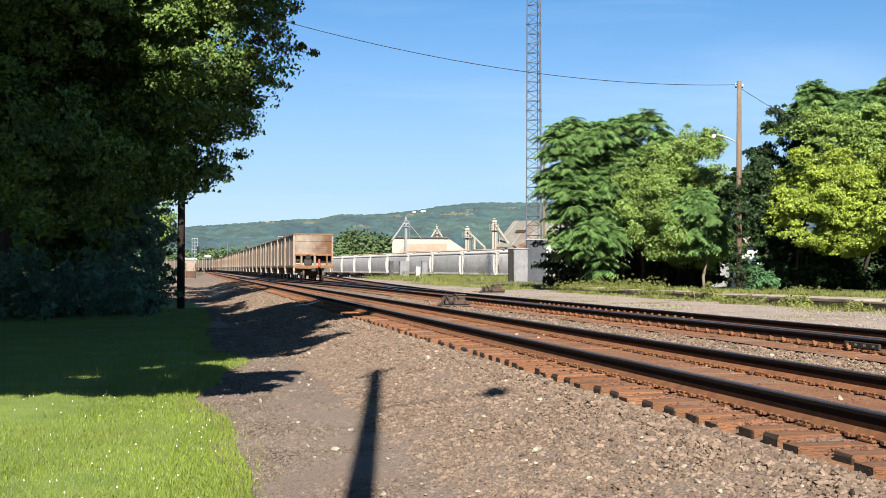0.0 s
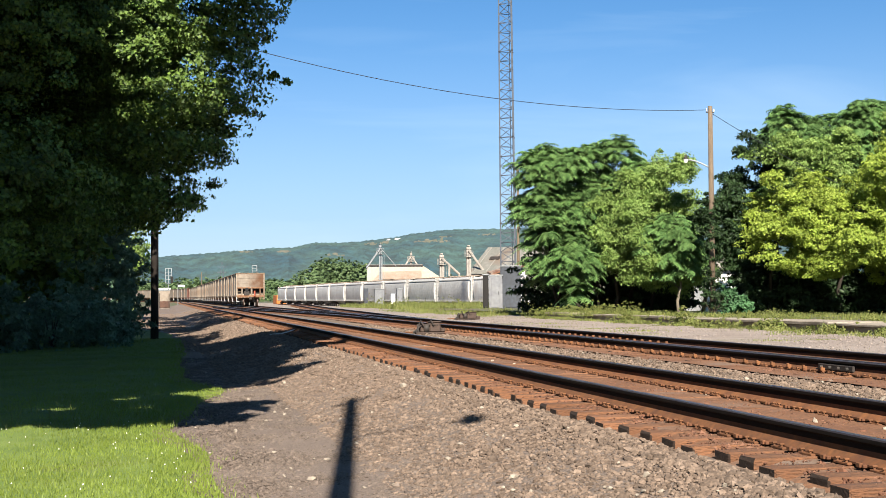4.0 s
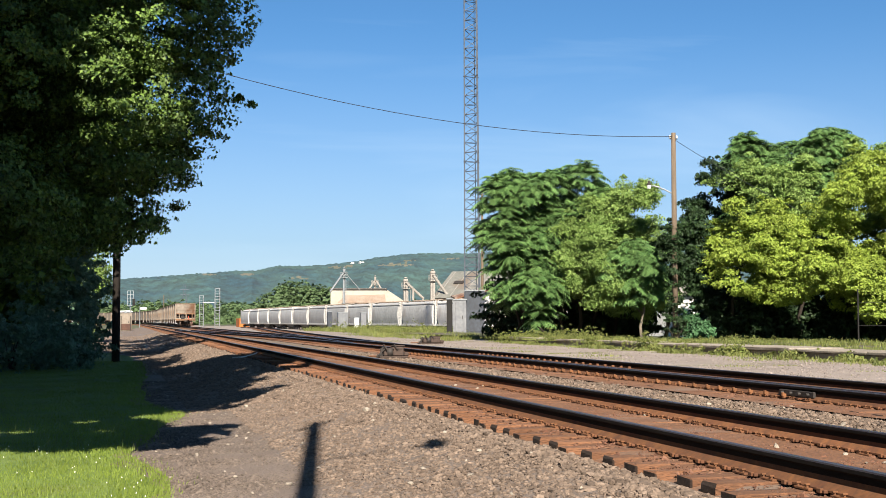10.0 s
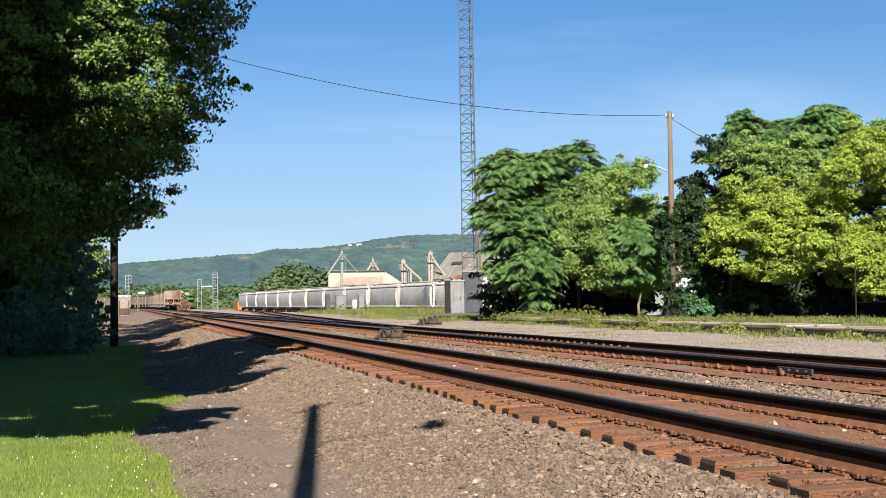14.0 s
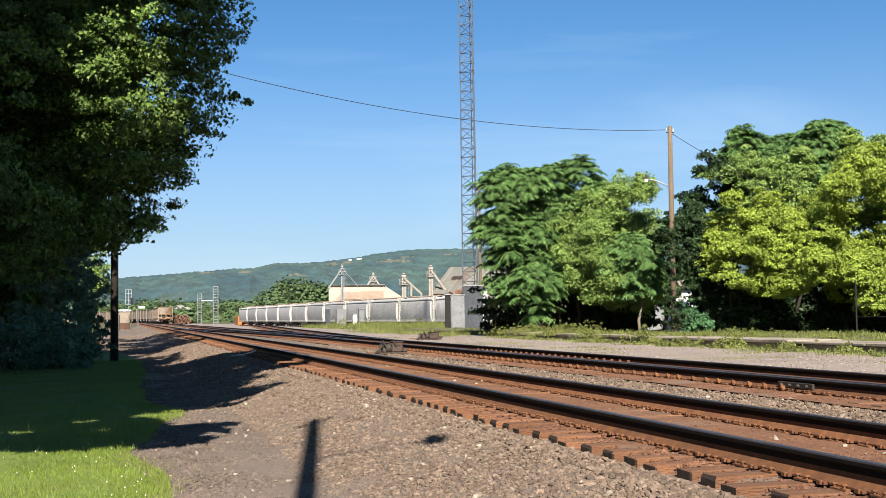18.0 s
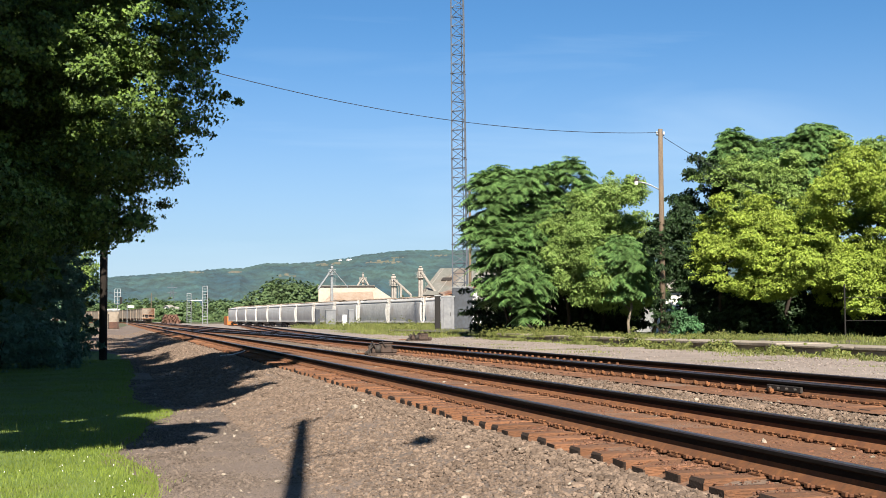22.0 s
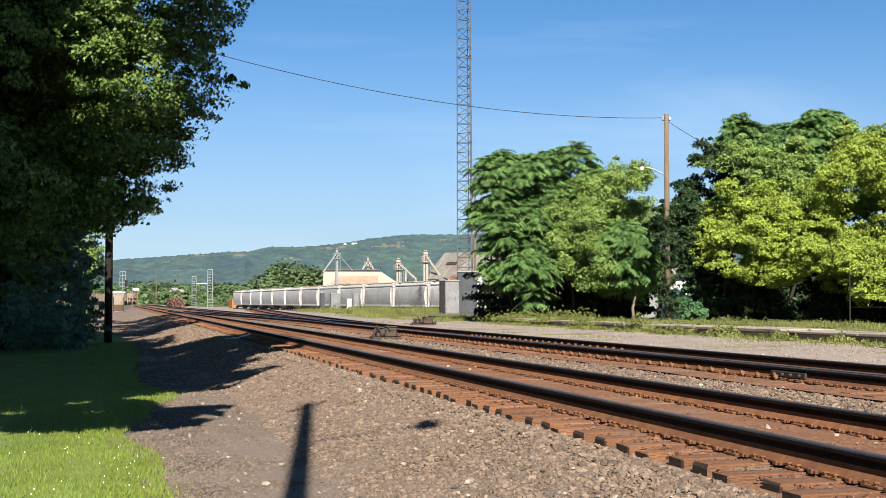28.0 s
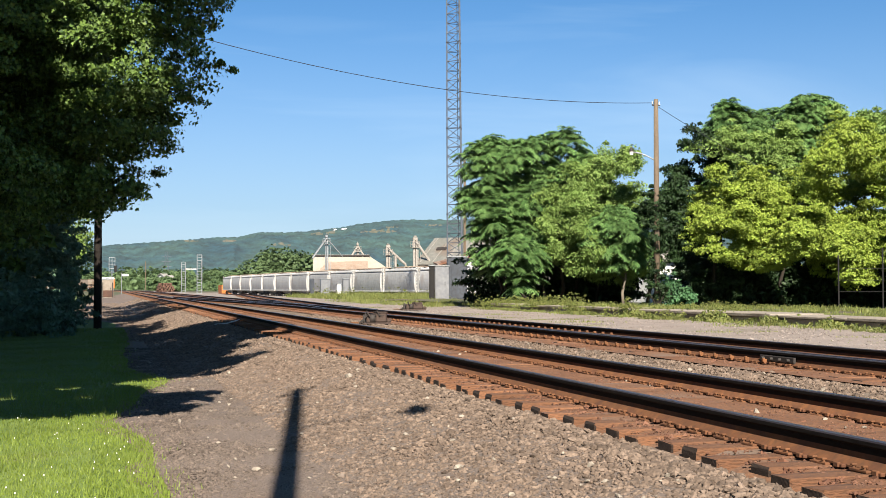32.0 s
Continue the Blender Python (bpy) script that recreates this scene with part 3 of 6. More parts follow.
# ---- loose stones ----
def stones(name, label, x0, x1, y0, y1, count, size, material, lift, seed, power=1.6):
    rng = np.random.default_rng(seed)
    if size > 0.03 and y1 < 60:
        ico = bmesh.new()
        bmesh.ops.create_icosphere(ico, subdivisions=1, radius=0.5)
        bv = np.array([v.co[:] for v in ico.verts])
        bf = np.array([[v.index for v in f.verts] for f in ico.faces])
        ico.free()
    else:
        bv = np.array([(0.5, 0, 0), (0, 0.5, 0), (-0.5, 0, 0), (0, -0.5, 0), (0, 0, 0.5), (0, 0, -0.5)])
        bf = np.array([(i, (i + 1) % 4, 4) for i in range(4)] + [((i + 1) % 4, i, 5) for i in range(4)])
    y = y0 + (y1 - y0) * rng.uniform(size=count) ** power
    x = rng.uniform(x0, x1, count)
    if x0 < 1:
        edge = np.array([lawn_edge(v) for v in y])
        x = edge - 0.05 + (x1 - edge) * rng.uniform(size=count)
    z = np.array([ground_z(a, b) for a, b in zip(x, y)]) + lift
    s = size * rng.lognormal(0, 0.35, count)
    v = bv[None] * rng.uniform(0.65, 1.3, (count, len(bv), 1)) * (s[:, None, None] * rng.uniform(0.55, 1.2, (count, 1, 3)))
    tip = rng.uniform(-1.2, 1.2, count)
    c, sn = np.cos(tip)[:, None], np.sin(tip)[:, None]
    v = np.stack([v[..., 0], v[..., 1] * c - v[..., 2] * sn, v[..., 1] * sn + v[..., 2] * c], -1) * np.array([1, 1, 0.75])
    ang = rng.uniform(0, 6.28, count)
    c, sn = np.cos(ang)[:, None], np.sin(ang)[:, None]
    v = np.stack([v[..., 0] * c - v[..., 1] * sn, v[..., 0] * sn + v[..., 1] * c, v[..., 2]], -1)
    v += np.stack([x, y, z], 1)[:, None]
    f = bf[None] + (np.arange(count) * len(bv))[:, None, None]
    return single(name, array_mesh(name, v.reshape(-1, 3).tolist(), f.reshape(-1, 3).tolist(), material), None, label, "stones", "stuff")


stones("ballast_stones", "broken brown-grey ballast stones on the shoulder", 1.75, 3.66, 5, 24, 34000, 0.033, M["stone"], 0.0, 11, 1.2)
stones("ballast_stones", "broken brown-grey ballast stones along the shoulder", 1.1, 3.66, 22, 66, 26000, 0.048, M["stone"], 0.0, 18, 1.2)
stones("ballast_stones", "broken ballast stones farther along the shoulder", 0.9, 3.66, 38, 130, 26000, 0.065, M["stone"], -0.005, 14, 1.3)
stones("tie_end_stones", "ballast stones heaped against the tie ends", 3.3, 3.62, 5, 50, 6000, 0.046, M["stone"], 0.012, 15)
stones("bed_rubble", "rust-coated stone chips between the rails", 3.75, 6.25, 6, 50, 20000, 0.028, M["rusty_rubble"], 0.05, 16)
stones("bed_rubble", "rust-coated stone chips in the second track", 8.0, 11.0, 8, 60, 14000, 0.034, M["rusty_rubble"], 0.05, 17)
stones("path_gravel", "small grey-brown gravel on the path", 0.4, 2.3, 5, 34, 70000, 0.024, M["grit"], 0.0, 12)
stones("middle_stones", "ballast stones between two tracks", 6.3, 8.0, 8, 50, 13000, 0.04, M["stone"], 0.04, 13)

stones("road_gravel", "loose grey gravel on the service road", 11.5, 18.4, 18, 75, 14000, 0.036, M["road_stone"], 0.03, 21, 1.3)
stones("pale_stones", "scattered pale limestone chips on the gravel", 0.5, 3.6, 6, 40, 300, 0.038, M["concrete"], 0.012, 19)
stones("pale_stones", "pale stones lying between the rails", 4.3, 8.0, 8, 50, 60, 0.055, M["concrete"], 0.06, 20)

# ---- low wall of the old platform ----
kerb = thing("platform_wall", "low weathered concrete platform edge with a slab top", "wall", kind="structure")
part("wall_face", Shape().box(18.7, 19.0, 22, 62, -0.2, 0.14, 0.02), M["concrete"], kerb)
for i in range(10):
    part("slab", Shape().box(18.62, 20.4, 22 + i * 4.0, 25.97 + i * 4.0, 0.14, 0.24 - 0.015 * (i % 3), 0.015), M["concrete"], kerb)
single("bank", Shape().add([(x, y, (0.1 if x < 60 else -0.4)) for y in (15, 40, 62, 100) for x in (20.3, 26, 60, 90)],
       [(j * 4 + i, j * 4 + i + 1, j * 4 + i + 5, j * 4 + i + 4) for j in range(3) for i in range(3)]), M["soil"], "earth bank behind the platform edge", "ground", "structure")


# ---- grass and weeds ----
def blades(name, label, places, height, width, material, rng):
    n = len(places)
    h = height * rng.uniform(0.5, 1.3, n)
    a = rng.uniform(0, 6.28, n)
    u = np.stack([np.cos(a), np.sin(a), np.zeros(n)], 1) * (width * 0.5)
    lean = np.stack([rng.normal(0, 0.3, n), rng.normal(0, 0.3, n), np.ones(n)], 1) * h[:, None]
    v = np.stack([places - u, places + u, places + lean], 1).reshape(-1, 3)
    f = np.arange(n * 3).reshape(-1, 3)
    return single(name, array_mesh(name, v.tolist(), f.tolist(), material), None, label, "grass", "stuff")


rng = np.random.default_rng(21)
n = 190000
gy_ = 6 + 44 * rng.uniform(size=n) ** 1.7
ge = np.array([lawn_edge(v) for v in gy_])
gx_ = ge + 0.12 * rng.normal(size=n) * (rng.uniform(size=n) < 0.25) - rng.uniform(size=n) ** 1.2 * (2.5 + gy_ * 0.14)
blades("lawn_grass", "short mown grass with clover", np.stack([gx_, gy_, np.full(n, -0.5 + 0.03)], 1), 0.038, 0.009, M["grass"], rng)
n = 60
cy_ = 8 + 8 * rng.uniform(size=n)
cl = Shape()
for y in cy_:
    x = lawn_edge(y) - 0.2 - abs(rng.normal()) * 0.9
    z = -0.425 + rng.uniform(-0.02, 0.02)
    cl.rod((x, y, z - 0.006), (x, y, z + 0.006), 0.0055, 0.003, n=6)
single("clover_flowers", cl, M["clover"], "small white clover heads in the lawn", "flowers", "stuff")


def weed_strip(name, label, x0, x1, y0, y1, n, height, seed, base=0.0, clumpy=True):
    rng = np.random.default_rng(seed)
    k = max(8, n // 110)
    c = np.stack([rng.uniform(x0, x1, k), rng.uniform(y0, y1, k)], 1)
    pick = rng.integers(0, k, n)
    p = c[pick] + rng.normal(size=(n, 2)) * rng.uniform(0.15, 0.6, (k, 1))[pick]
    height = height * rng.uniform(0.35, 1.6, k)[pick]
    pos = np.stack([p[:, 0], p[:, 1], [ground_z(a, b) + base for a, b in p]], 1)
    return blades(name, label, pos, height, 0.032, M["weed"], rng)


weed_strip("weeds", "yellow-green weeds along the platform edge", 17.6, 18.55, 24, 62, 7000, 0.11, 31)
weed_strip("weeds", "tall yellow-green weeds at the foot of the trees", 18.6, 21.0, 44, 64, 8000, 0.16, 32, 0.2)
weed_strip("weeds", "dry low weeds on the bank behind the platform", 20.5, 31, 32, 57, 9000, 0.13, 42, 0.15)
weed_strip("weeds", "low weeds on the gravel road", 12.5, 18.0, 20, 70, 2600, 0.05, 36, 0.02)
weed_strip("weeds", "yellow-green weeds round the equipment boxes", 16.5, 24, 66, 100, 9000, 0.24, 33)
weed_strip("weeds", "tall grass in front of the parked hopper wagons", 20, 33, 104, 150, 36000, 0.4, 34, 0.05)


def leafy_weeds(label, x0, x1, y0, y1, clumps, height, count, seed, base):
    """Low broad-leaved plants in uneven clumps."""
    rng = np.random.default_rng(seed)
    blobs = []
    for _ in range(clumps):
        x, y, k = rng.uniform(x0, x1), rng.uniform(y0, y1), rng.lognormal(0, 0.45)
        blobs.append((x, y, ground_z(x, y) + base + 0.35 * height * k, 0.3 * k, 0.3 * k, height * k * 0.6))
    pos, out = crown_points(blobs, count, rng, 0.3, 0.08, 12)
    return single("weeds", leaves_mesh("weeds", pos, 0.085, M["weed"], rng, narrow=0.45, normals=out * 0.6), None, label, "weeds", "stuff")


leafy_weeds("broad-leaved weeds at the foot of the thicket", 18.8, 20.6, 44, 66, 150, 0.16, 12000, 37, 0.2)
leafy_weeds("tall green weeds before the dark thicket", 19.6, 22.6, 58, 63, 34, 0.3, 4000, 38, 0.2)
leafy_weeds("green tufts along the platform edge", 17.7, 18.6, 24, 62, 130, 0.1, 9000, 39, 0.0)
leafy_weeds("low weeds on the bank behind the platform", 20.6, 30, 36, 58, 110, 0.09, 6000, 41, 0.16)
leafy_weeds("leafy weeds among the tall yard grass", 19, 32, 100, 148, 160, 0.5, 14000, 40, 0.05)


rng = np.random.default_rng(35)
n = 70
sy_ = rng.uniform(15.6, 18.5, n)
blades("seed_stalks", "tall thin grass stalks at the edge of the shade", np.stack([rng.uniform(-2.6, 0.25, n), sy_, np.full(n, -0.48)], 1), 0.2, 0.012, M["weed"], rng)


# ---- trees ----
def limbs(shape, base, top, radius, reach, count, rng):
    base, top = Vector(base), Vector(top)
    pts = [base.lerp(top, i / 5) + Vector((rng.normal() * 0.12, rng.normal() * 0.12, 0)) * (i > 0) for i in range(6)]
    shape.tube(pts, [radius * (1 - 0.14 * i) for i in range(6)], 9)
    for i in range(count):
        p = base.lerp(top, rng.uniform(0.35, 0.98))
        a = rng.uniform(0, 6.28)
        q = p + Vector((math.cos(a), math.sin(a), rng.uniform(0.3, 0.9))) * reach * rng.uniform(0.5, 1)
        m = p.lerp(q, 0.5) + Vector((0, 0, 0.1 * reach))
        shape.tube([p, m, q], [radius * 0.4, radius * 0.25, radius * 0.08], 6)


def tree(name, label, foot, trunk_top, radius, blobs, count, size, leaf, bark, seed, clump=0.5, narrow=0.55, per=30, shell=0.55, limb_count=14, spread=0.8, droop=0.3, normals=1.0, flat=0.6, low=-1.0, lobed=False, fronds=0, thin=None, gaps=(), holes=(), skirt=0.05):
    rng = np.random.default_rng(seed)
    t = thing(name, label, "tree", pose(*foot))
    f = np.array(foot)
    s = Shape()
    reach = max(b[3] for b in blobs) * 0.8
    limbs(s, (0, 0, -0.1), tuple(np.array(trunk_top) - f), radius, reach, limb_count, rng)
    part("trunk", s, bark, t, smooth=True)
    bl = [(b[0] - f[0], b[1] - f[1], b[2] - f[2], *b[3:]) for b in blobs]
    if fronds:
        pos, out = crown_points(bl, fronds, rng, 0.6, 0.01, 1, low=low)
        keep = pos[:, 2] > 0.3
        part("crown", frond_mesh("crown", pos[keep], out[keep], 0.74, 8, 6, leaf, rng), None, t)
    else:
        pos, out = crown_points(bl, count, rng, shell, clump, per, flat, low)
        keep = pos[:, 2] > skirt
        for gx0, gz0, gr, gh in gaps:
            keep &= ((pos[:, 0] + f[0] - gx0) / gr) ** 2 + ((pos[:, 2] + f[2] - gz0) / gh) ** 2 > rng.uniform(0.7, 1.2, len(pos))
        # holes that let the sun through, given where they cross the plane y = 7.5
        run = pos[:, 1] + f[1] - 7.5
        for gx0, gz0, gr, gh in holes:
            keep &= ((pos[:, 0] + f[0] - run * math.tan(SUN_AZ) - gx0) / gr) ** 2 + ((pos[:, 2] + f[2] + run * math.tan(SUN_EL) / -math.cos(SUN_AZ) - gz0) / gh) ** 2 > rng.uniform(0.5, 1.2, len(pos))
        if thin:
            # fine leaves on the near side, fewer and larger sprays behind and on top
            near = (pos[:, 2] < thin) & (pos[:, 1] < 2.0) & (pos[:, 0] > 0.4)
            back = keep & ~near & (pos[:, 0] < 4.4) & (pos[:, 2] > 4.5) & (rng.uniform(size=len(pos)) < 0.12)
            part("crown", leaves_mesh("crown", pos[back], size * 4.5, leaf, rng, narrow=narrow, normals=out[back], spread=spread, droop=droop, lobed=True), None, t)
            keep &= near
        part("crown", leaves_mesh("crown", pos[keep], size, leaf, rng, narrow=narrow, normals=out[keep] * normals, spread=spread, droop=droop, lobed=lobed), None, t)
    return t


def lumps(x, y, z, rx, ry, rz, n, seed, small=0.45, core=0.72, far=0.8, square=0.0):
    """A crown's outline: lumps set over an egg-shaped volume."""
    r = np.random.default_rng(seed)
    out = [(x, y, z, rx * core, ry * core, rz * core)]
    for _ in range(n):
        d = r.normal(size=3)
        d /= np.linalg.norm(d)
        d /= np.abs(d).max() ** square
        k = r.uniform(0.55, far)
        s = small * r.uniform(0.7, 1.2)
        out.append((x + d[0] * rx * k, y + d[1] * ry * k, z + d[2] * rz * k, rx * s, ry * s, rz * s * 0.8))
    return out


# big maple beside the path, and the row behind it
tree("maple_tree", "large dark maple tree in shade with a sunlit patch", (-5.0, 31, -0.5), (-4.6, 31, 9), 0.4,
     lumps(-4.6, 32, 7.8, 6.4, 5.4, 6.6, 26, 41) + [(-3.5, 27, 3.2, 2.8, 3, 1.9), (-1.0, 29.5, 3.5, 1.3, 1.5, 1.0), (-0.1, 29, 4.6, 1.4, 1.5, 1.1), (0.7, 28.8, 6.0, 1.6, 1.5, 1.2), (1.2, 28.6, 7.5, 1.6, 1.5, 1.4), (1.6, 28.8, 9.2, 1.8, 1.6, 1.5), (-3.6, 31, 6.5, 4, 4.5, 3.5), (-0.2, 28.6, 6.0, 1.5, 1.5, 1.1), (0.3, 28.8, 7.4, 1.7, 1.6, 1.2), (-0.6, 29.2, 8.6, 2, 1.5, 1.2), (0.7, 28.6, 4.4, 0.8, 1.2, 0.6), (-0.2, 29.0, 3.4, 0.9, 1.2, 0.7), (0.4, 29.0, 3.3, 0.5, 0.8, 0.45), (1.1, 28.7, 5.2, 0.8, 1.2, 0.6)],
     560000, 0.085, M["maple"], M["bark"], 42, clump=0.36, per=60, shell=0.45, spread=0.6, lobed=True, flat=0.55, thin=10.5, skirt=2.3)
tree("maple_tree", "dark maple tree farther along the path", (-6.4, 47, -0.5), (-6, 47, 10), 0.35,
     lumps(-6.2, 47, 9.5, 5.2, 6, 7.5, 18, 43) + [(-1.0, 48, 13.8, 2.3, 3, 2.0), (-0.8, 48, 14.8, 1.7, 2.5, 1.7), (-1.5, 54, 14.5, 2.5, 3, 2.0)], 66000, 0.3, M["maple"], M["bark"], 44, clump=0.6, per=40, narrow=0.9)
tree("maple_tree", "sunlit yellow-green tree at the edge of the row", (-4.6, 92, -0.5), (-4.4, 92, 6), 0.25,
     lumps(-3.3, 96, 5.4, 3.0, 5, 3.8, 14, 45), 26000, 0.24, M["locust"], M["bark"], 46, clump=0.6)
tree("maple_tree", "dark tree closing the row along the path", (-9.5, 66, -0.5), (-9, 66, 9), 0.35,
     lumps(-8.5, 66, 7, 6, 9, 7, 14, 47) + [(-1.6, 64, 14, 2.6, 4, 2.2), (-0.8, 66, 15.2, 1.7, 4, 1.7), (-1.5, 76, 15, 2.6, 5, 2.2), (-0.7, 80, 16, 1.6, 5, 1.7)], 50000, 0.46, M["maple"], M["bark"], 48, clump=0.6)
# unseen maple added beside the lawn to keep sky light off the big maple
tree("maple_tree", "unseen dense maple tree added to darken the lawn side", (-9.5, 18, -0.5), (-9, 18, 9), 0.4,
     lumps(-7.8, 18, 9, 4.2, 6.5, 6.5, 14, 53, 0.3), 40000, 0.45, M["maple"], M["bark"], 54, clump=0.7, shell=0.2)
# unseen trees added behind the camera, across the lawn, to block sky light
for i, (bx, by, bh) in enumerate(((-30, -22, 12), (-20, -27, 13), (-9, -30, 13), (4, -31, 12), (17, -30, 13), (30, -27, 12))):
    tree("maple_tree", "unseen broad maple tree added to block sky light", (bx, by, -0.5), (bx, by, bh * 0.6), 0.3, lumps(bx, by, bh * 0.55, 6.5, 5, bh * 0.42, 10, 300 + i, 0.35), 5000, 1.0, M["maple"], M["bark"], 320 + i, clump=1.0, shell=0.4)
# the tall tree beside the camera, whose shade falls on the lawn and on the maple
tree("maple_tree", "tall maple tree that shades the lawn", (-8, 7, -0.5), (-6.5, 7.5, 15), 0.45,
     lumps(-7.6, 8, 13.0, 5.0, 5.2, 6.4, 16, 49, 0.3) + [(-7.0, 8, 12.6, 5.2, 4.5, 6), (-3.4, 7.5, 14, 2.4, 2.2, 3.0), (-3.6, 8, 12.0, 2.3, 2.5, 3.5), (-2.1, 7.5, 14.0, 1.3, 1.5, 2.5),
      (-9, 8, 19, 3.6, 3, 4), (-6.8, 7.5, 21.0, 2.3, 1.5, 3.8), (-3.4, 7.5, 16.9, 1.4, 1.0, 1.0), (-0.75, 7.5, 21.2, 0.95, 1.0, 3.0), (-3.0, 7.5, 24.0, 2.2, 0.8, 1.2), (-2.4, 7.5, 18.9, 0.8, 0.5, 0.4), (-1.0, 7.5, 17.0, 0.8, 1, 1.0), (-3.5, 7.5, 18.5, 1.6, 0.8, 0.8), (-2.7, 7.5, 18.3, 1.3, 0.9, 0.7), (-3.2, 8.5, 18.4, 1.4, 0.8, 0.7), (-2.9, 7.5, 7.4, 1.7, 1.2, 1.2), (-1.5, 7.5, 7.1, 0.7, 0.7, 0.6), (-1.2, 7.5, 12.2, 0.7, 0.7, 0.8)], 80000, 0.68, M["maple"], M["bark"], 50, clump=0.8, shell=0.0,
     gaps=((-3.1, 20.9, 1.35, 1.05), (-2.4, 19.45, 0.4, 0.3), (-3.0, 7.5, 0.4, 0.35), (-4.7, 9.6, 0.5, 0.4), (-3.9, 8.6, 0.35, 0.3)),
     holes=((-3.07, 7.58, 0.52, 0.43), (-1.89, 9.47, 0.47, 0.34), (-1.97, 7.52, 0.43, 0.36), (-5.57, 17.13, 0.6, 0.43), (-3.95, 12.81, 0.43, 0.36), (-2.49, 8.77, 0.43, 0.34), (-1.34, 9.82, 0.34, 0.34)))


def bush(name, label, blobs, count, size, leaf, seed, clump=0.25):
    rng = np.random.default_rng(seed)
    t = thing(name, label, "bush", pose(blobs[0][0], blobs[0][1], ground_z(blobs[0][0], blobs[0][1])))
    f = np.array(t.matrix_basis.translation)
    k = min(1.0, blobs[0][5])
    for i in range(7):
        a = rng.uniform(0, 6.28)
        part("stem", Shape().tube([(0, 0, -0.05), (math.cos(a) * 0.3 * k, math.sin(a) * 0.3 * k, 0.5 * k), (math.cos(a) * 0.8 * k, math.sin(a) * 0.8 * k, k)], [0.03 * k, 0.02 * k, 0.008 * k], 5), M["bark"], t)
    pos, out = crown_points([(b[0] - f[0], b[1] - f[1], b[2] - f[2], *b[3:]) for b in blobs], count, rng, 0.3, clump)
    keep = pos[:, 2] > 0.0
    part("foliage", leaves_mesh("foliage", pos[keep], size, leaf, rng, normals=out[keep]), None, t)
    return t


bush("bush", "dark shaded shrubs under the maple", [(-3.3, 42, 0.3, 2.2, 3, 1.2), (-5.5, 40, 0.4, 2.5, 3, 1.5), (-3.1, 48, 0.2, 1.6, 3, 0.9), (-2.0, 45, 0.0, 1.3, 2, 0.7), (-7.5, 41, 0.5, 2.2, 3, 1.7)], 26000, 0.15, M["shade_shrub"], 51)
bush("bush", "dark shaded shrubs along the row of trees", [(-2.6, 60, 1.4, 2.0, 5, 3.0), (-3.0, 60, 3.6, 2.0, 5, 2.0), (-3.4, 76, 1.4, 2.0, 7, 3.0)], 30000, 0.2, M["shade_shrub"], 52)

# the thicket behind the platform
def sumac(x, y, h, w, seed, rosettes=650, bottom=0.3, label="leafy green sumac tree with drooping fronds"):
    z0, z1 = h * bottom, h
    tree("sumac_tree", label, (x, y, 0.1), (x, y, h * 0.75), 0.09,
         lumps(x, y, (z0 + z1) / 2, w, w, (z1 - z0) / 2, 20, seed, 0.34, 0.5, 0.95, 0.45), 0, 0, M["sumac"], M["pale_bark"] if h == 4.9 else M["bark"], seed + 1, limb_count=8, low=-0.35, fronds=rosettes)


def drooping(x, y, w, n, seed, low=2.1):
    """Low boughs that hang out round the foot of a crown."""
    r = np.random.default_rng(seed + 500)
    out = []
    for _ in range(n):
        a = r.uniform(-2.9, -0.2)
        out.append((x + math.cos(a) * w * 0.9, y + math.sin(a) * w * 0.95, r.uniform(low, 3.6), r.uniform(0.6, 1.0), 0.8, r.uniform(0.35, 0.6)))
    return out


def broadleaf(name, label, x, y, h, w, seed, leaf, count, bottom=0.3, size=0.17, clump=0.45, flat=0.42, hang=0, low=2.1):
    z0, z1 = h * bottom, h
    tree(name, label, (x, y + 2.6, 0.1), (x, y + 0.8, h * 0.75), 0.11, lumps(x, y, (z0 + z1) / 2, w, w, (z1 - z0) / 2, 30, seed, 0.27, 0.4, 1.12, 0.4) + drooping(x, y, w, hang, seed, low), count, size, M[leaf], M["bark"],
         seed + 1, clump=clump, narrow=0.55, per=60, shell=0.5, limb_count=10, flat=flat, low=-0.75, droop=0.5)


sumac(20.5, 66, 8.7, 1.8, 60, 760, 0.34)
sumac(22.9, 66, 9.2, 2.0, 62, 900, 0.34)
sumac(19.8, 64.5, 5.8, 1.1, 64, 150, 0.2)
sumac(20.3, 62.6, 3.3, 1.0, 68, 200, 0.3)
sumac(25.7, 62.0, 4.9, 1.7, 72, 560, 0.36)
broadleaf("locust_tree", "yellow-green locust tree with fine leaves", 24.9, 64.4, 8.4, 2.3, 66, "locust", 74000, 0.2, size=0.125, flat=0.6, hang=5)
broadleaf("locust_tree", "yellow-green locust tree with fine leaves", 26.0, 64.0, 7.8, 2.0, 70, "locust", 74000, 0.2, size=0.125, flat=0.6, hang=4)
broadleaf("locust_tree", "yellow-green locust tree with fine leaves", 23.5, 63.0, 6.3, 1.6, 71, "locust", 34000, 0.32, size=0.125, flat=0.6, hang=3)
broadleaf("maple_tree", "dark green tree grown round the pole", 27.9, 61.5, 5.8, 1.2, 74, "dark_shade_green", 14000, 0.3)
broadleaf("maple_tree", "tall dark green tree behind the others", 32.0, 66, 8.9, 2.0, 76, "dark_shade_green", 30000, 0.2)
sumac(34.2, 65.5, 11.1, 1.8, 78, 900, 0.4)
sumac(37.0, 65, 11.1, 2.3, 79, 1100, 0.4)
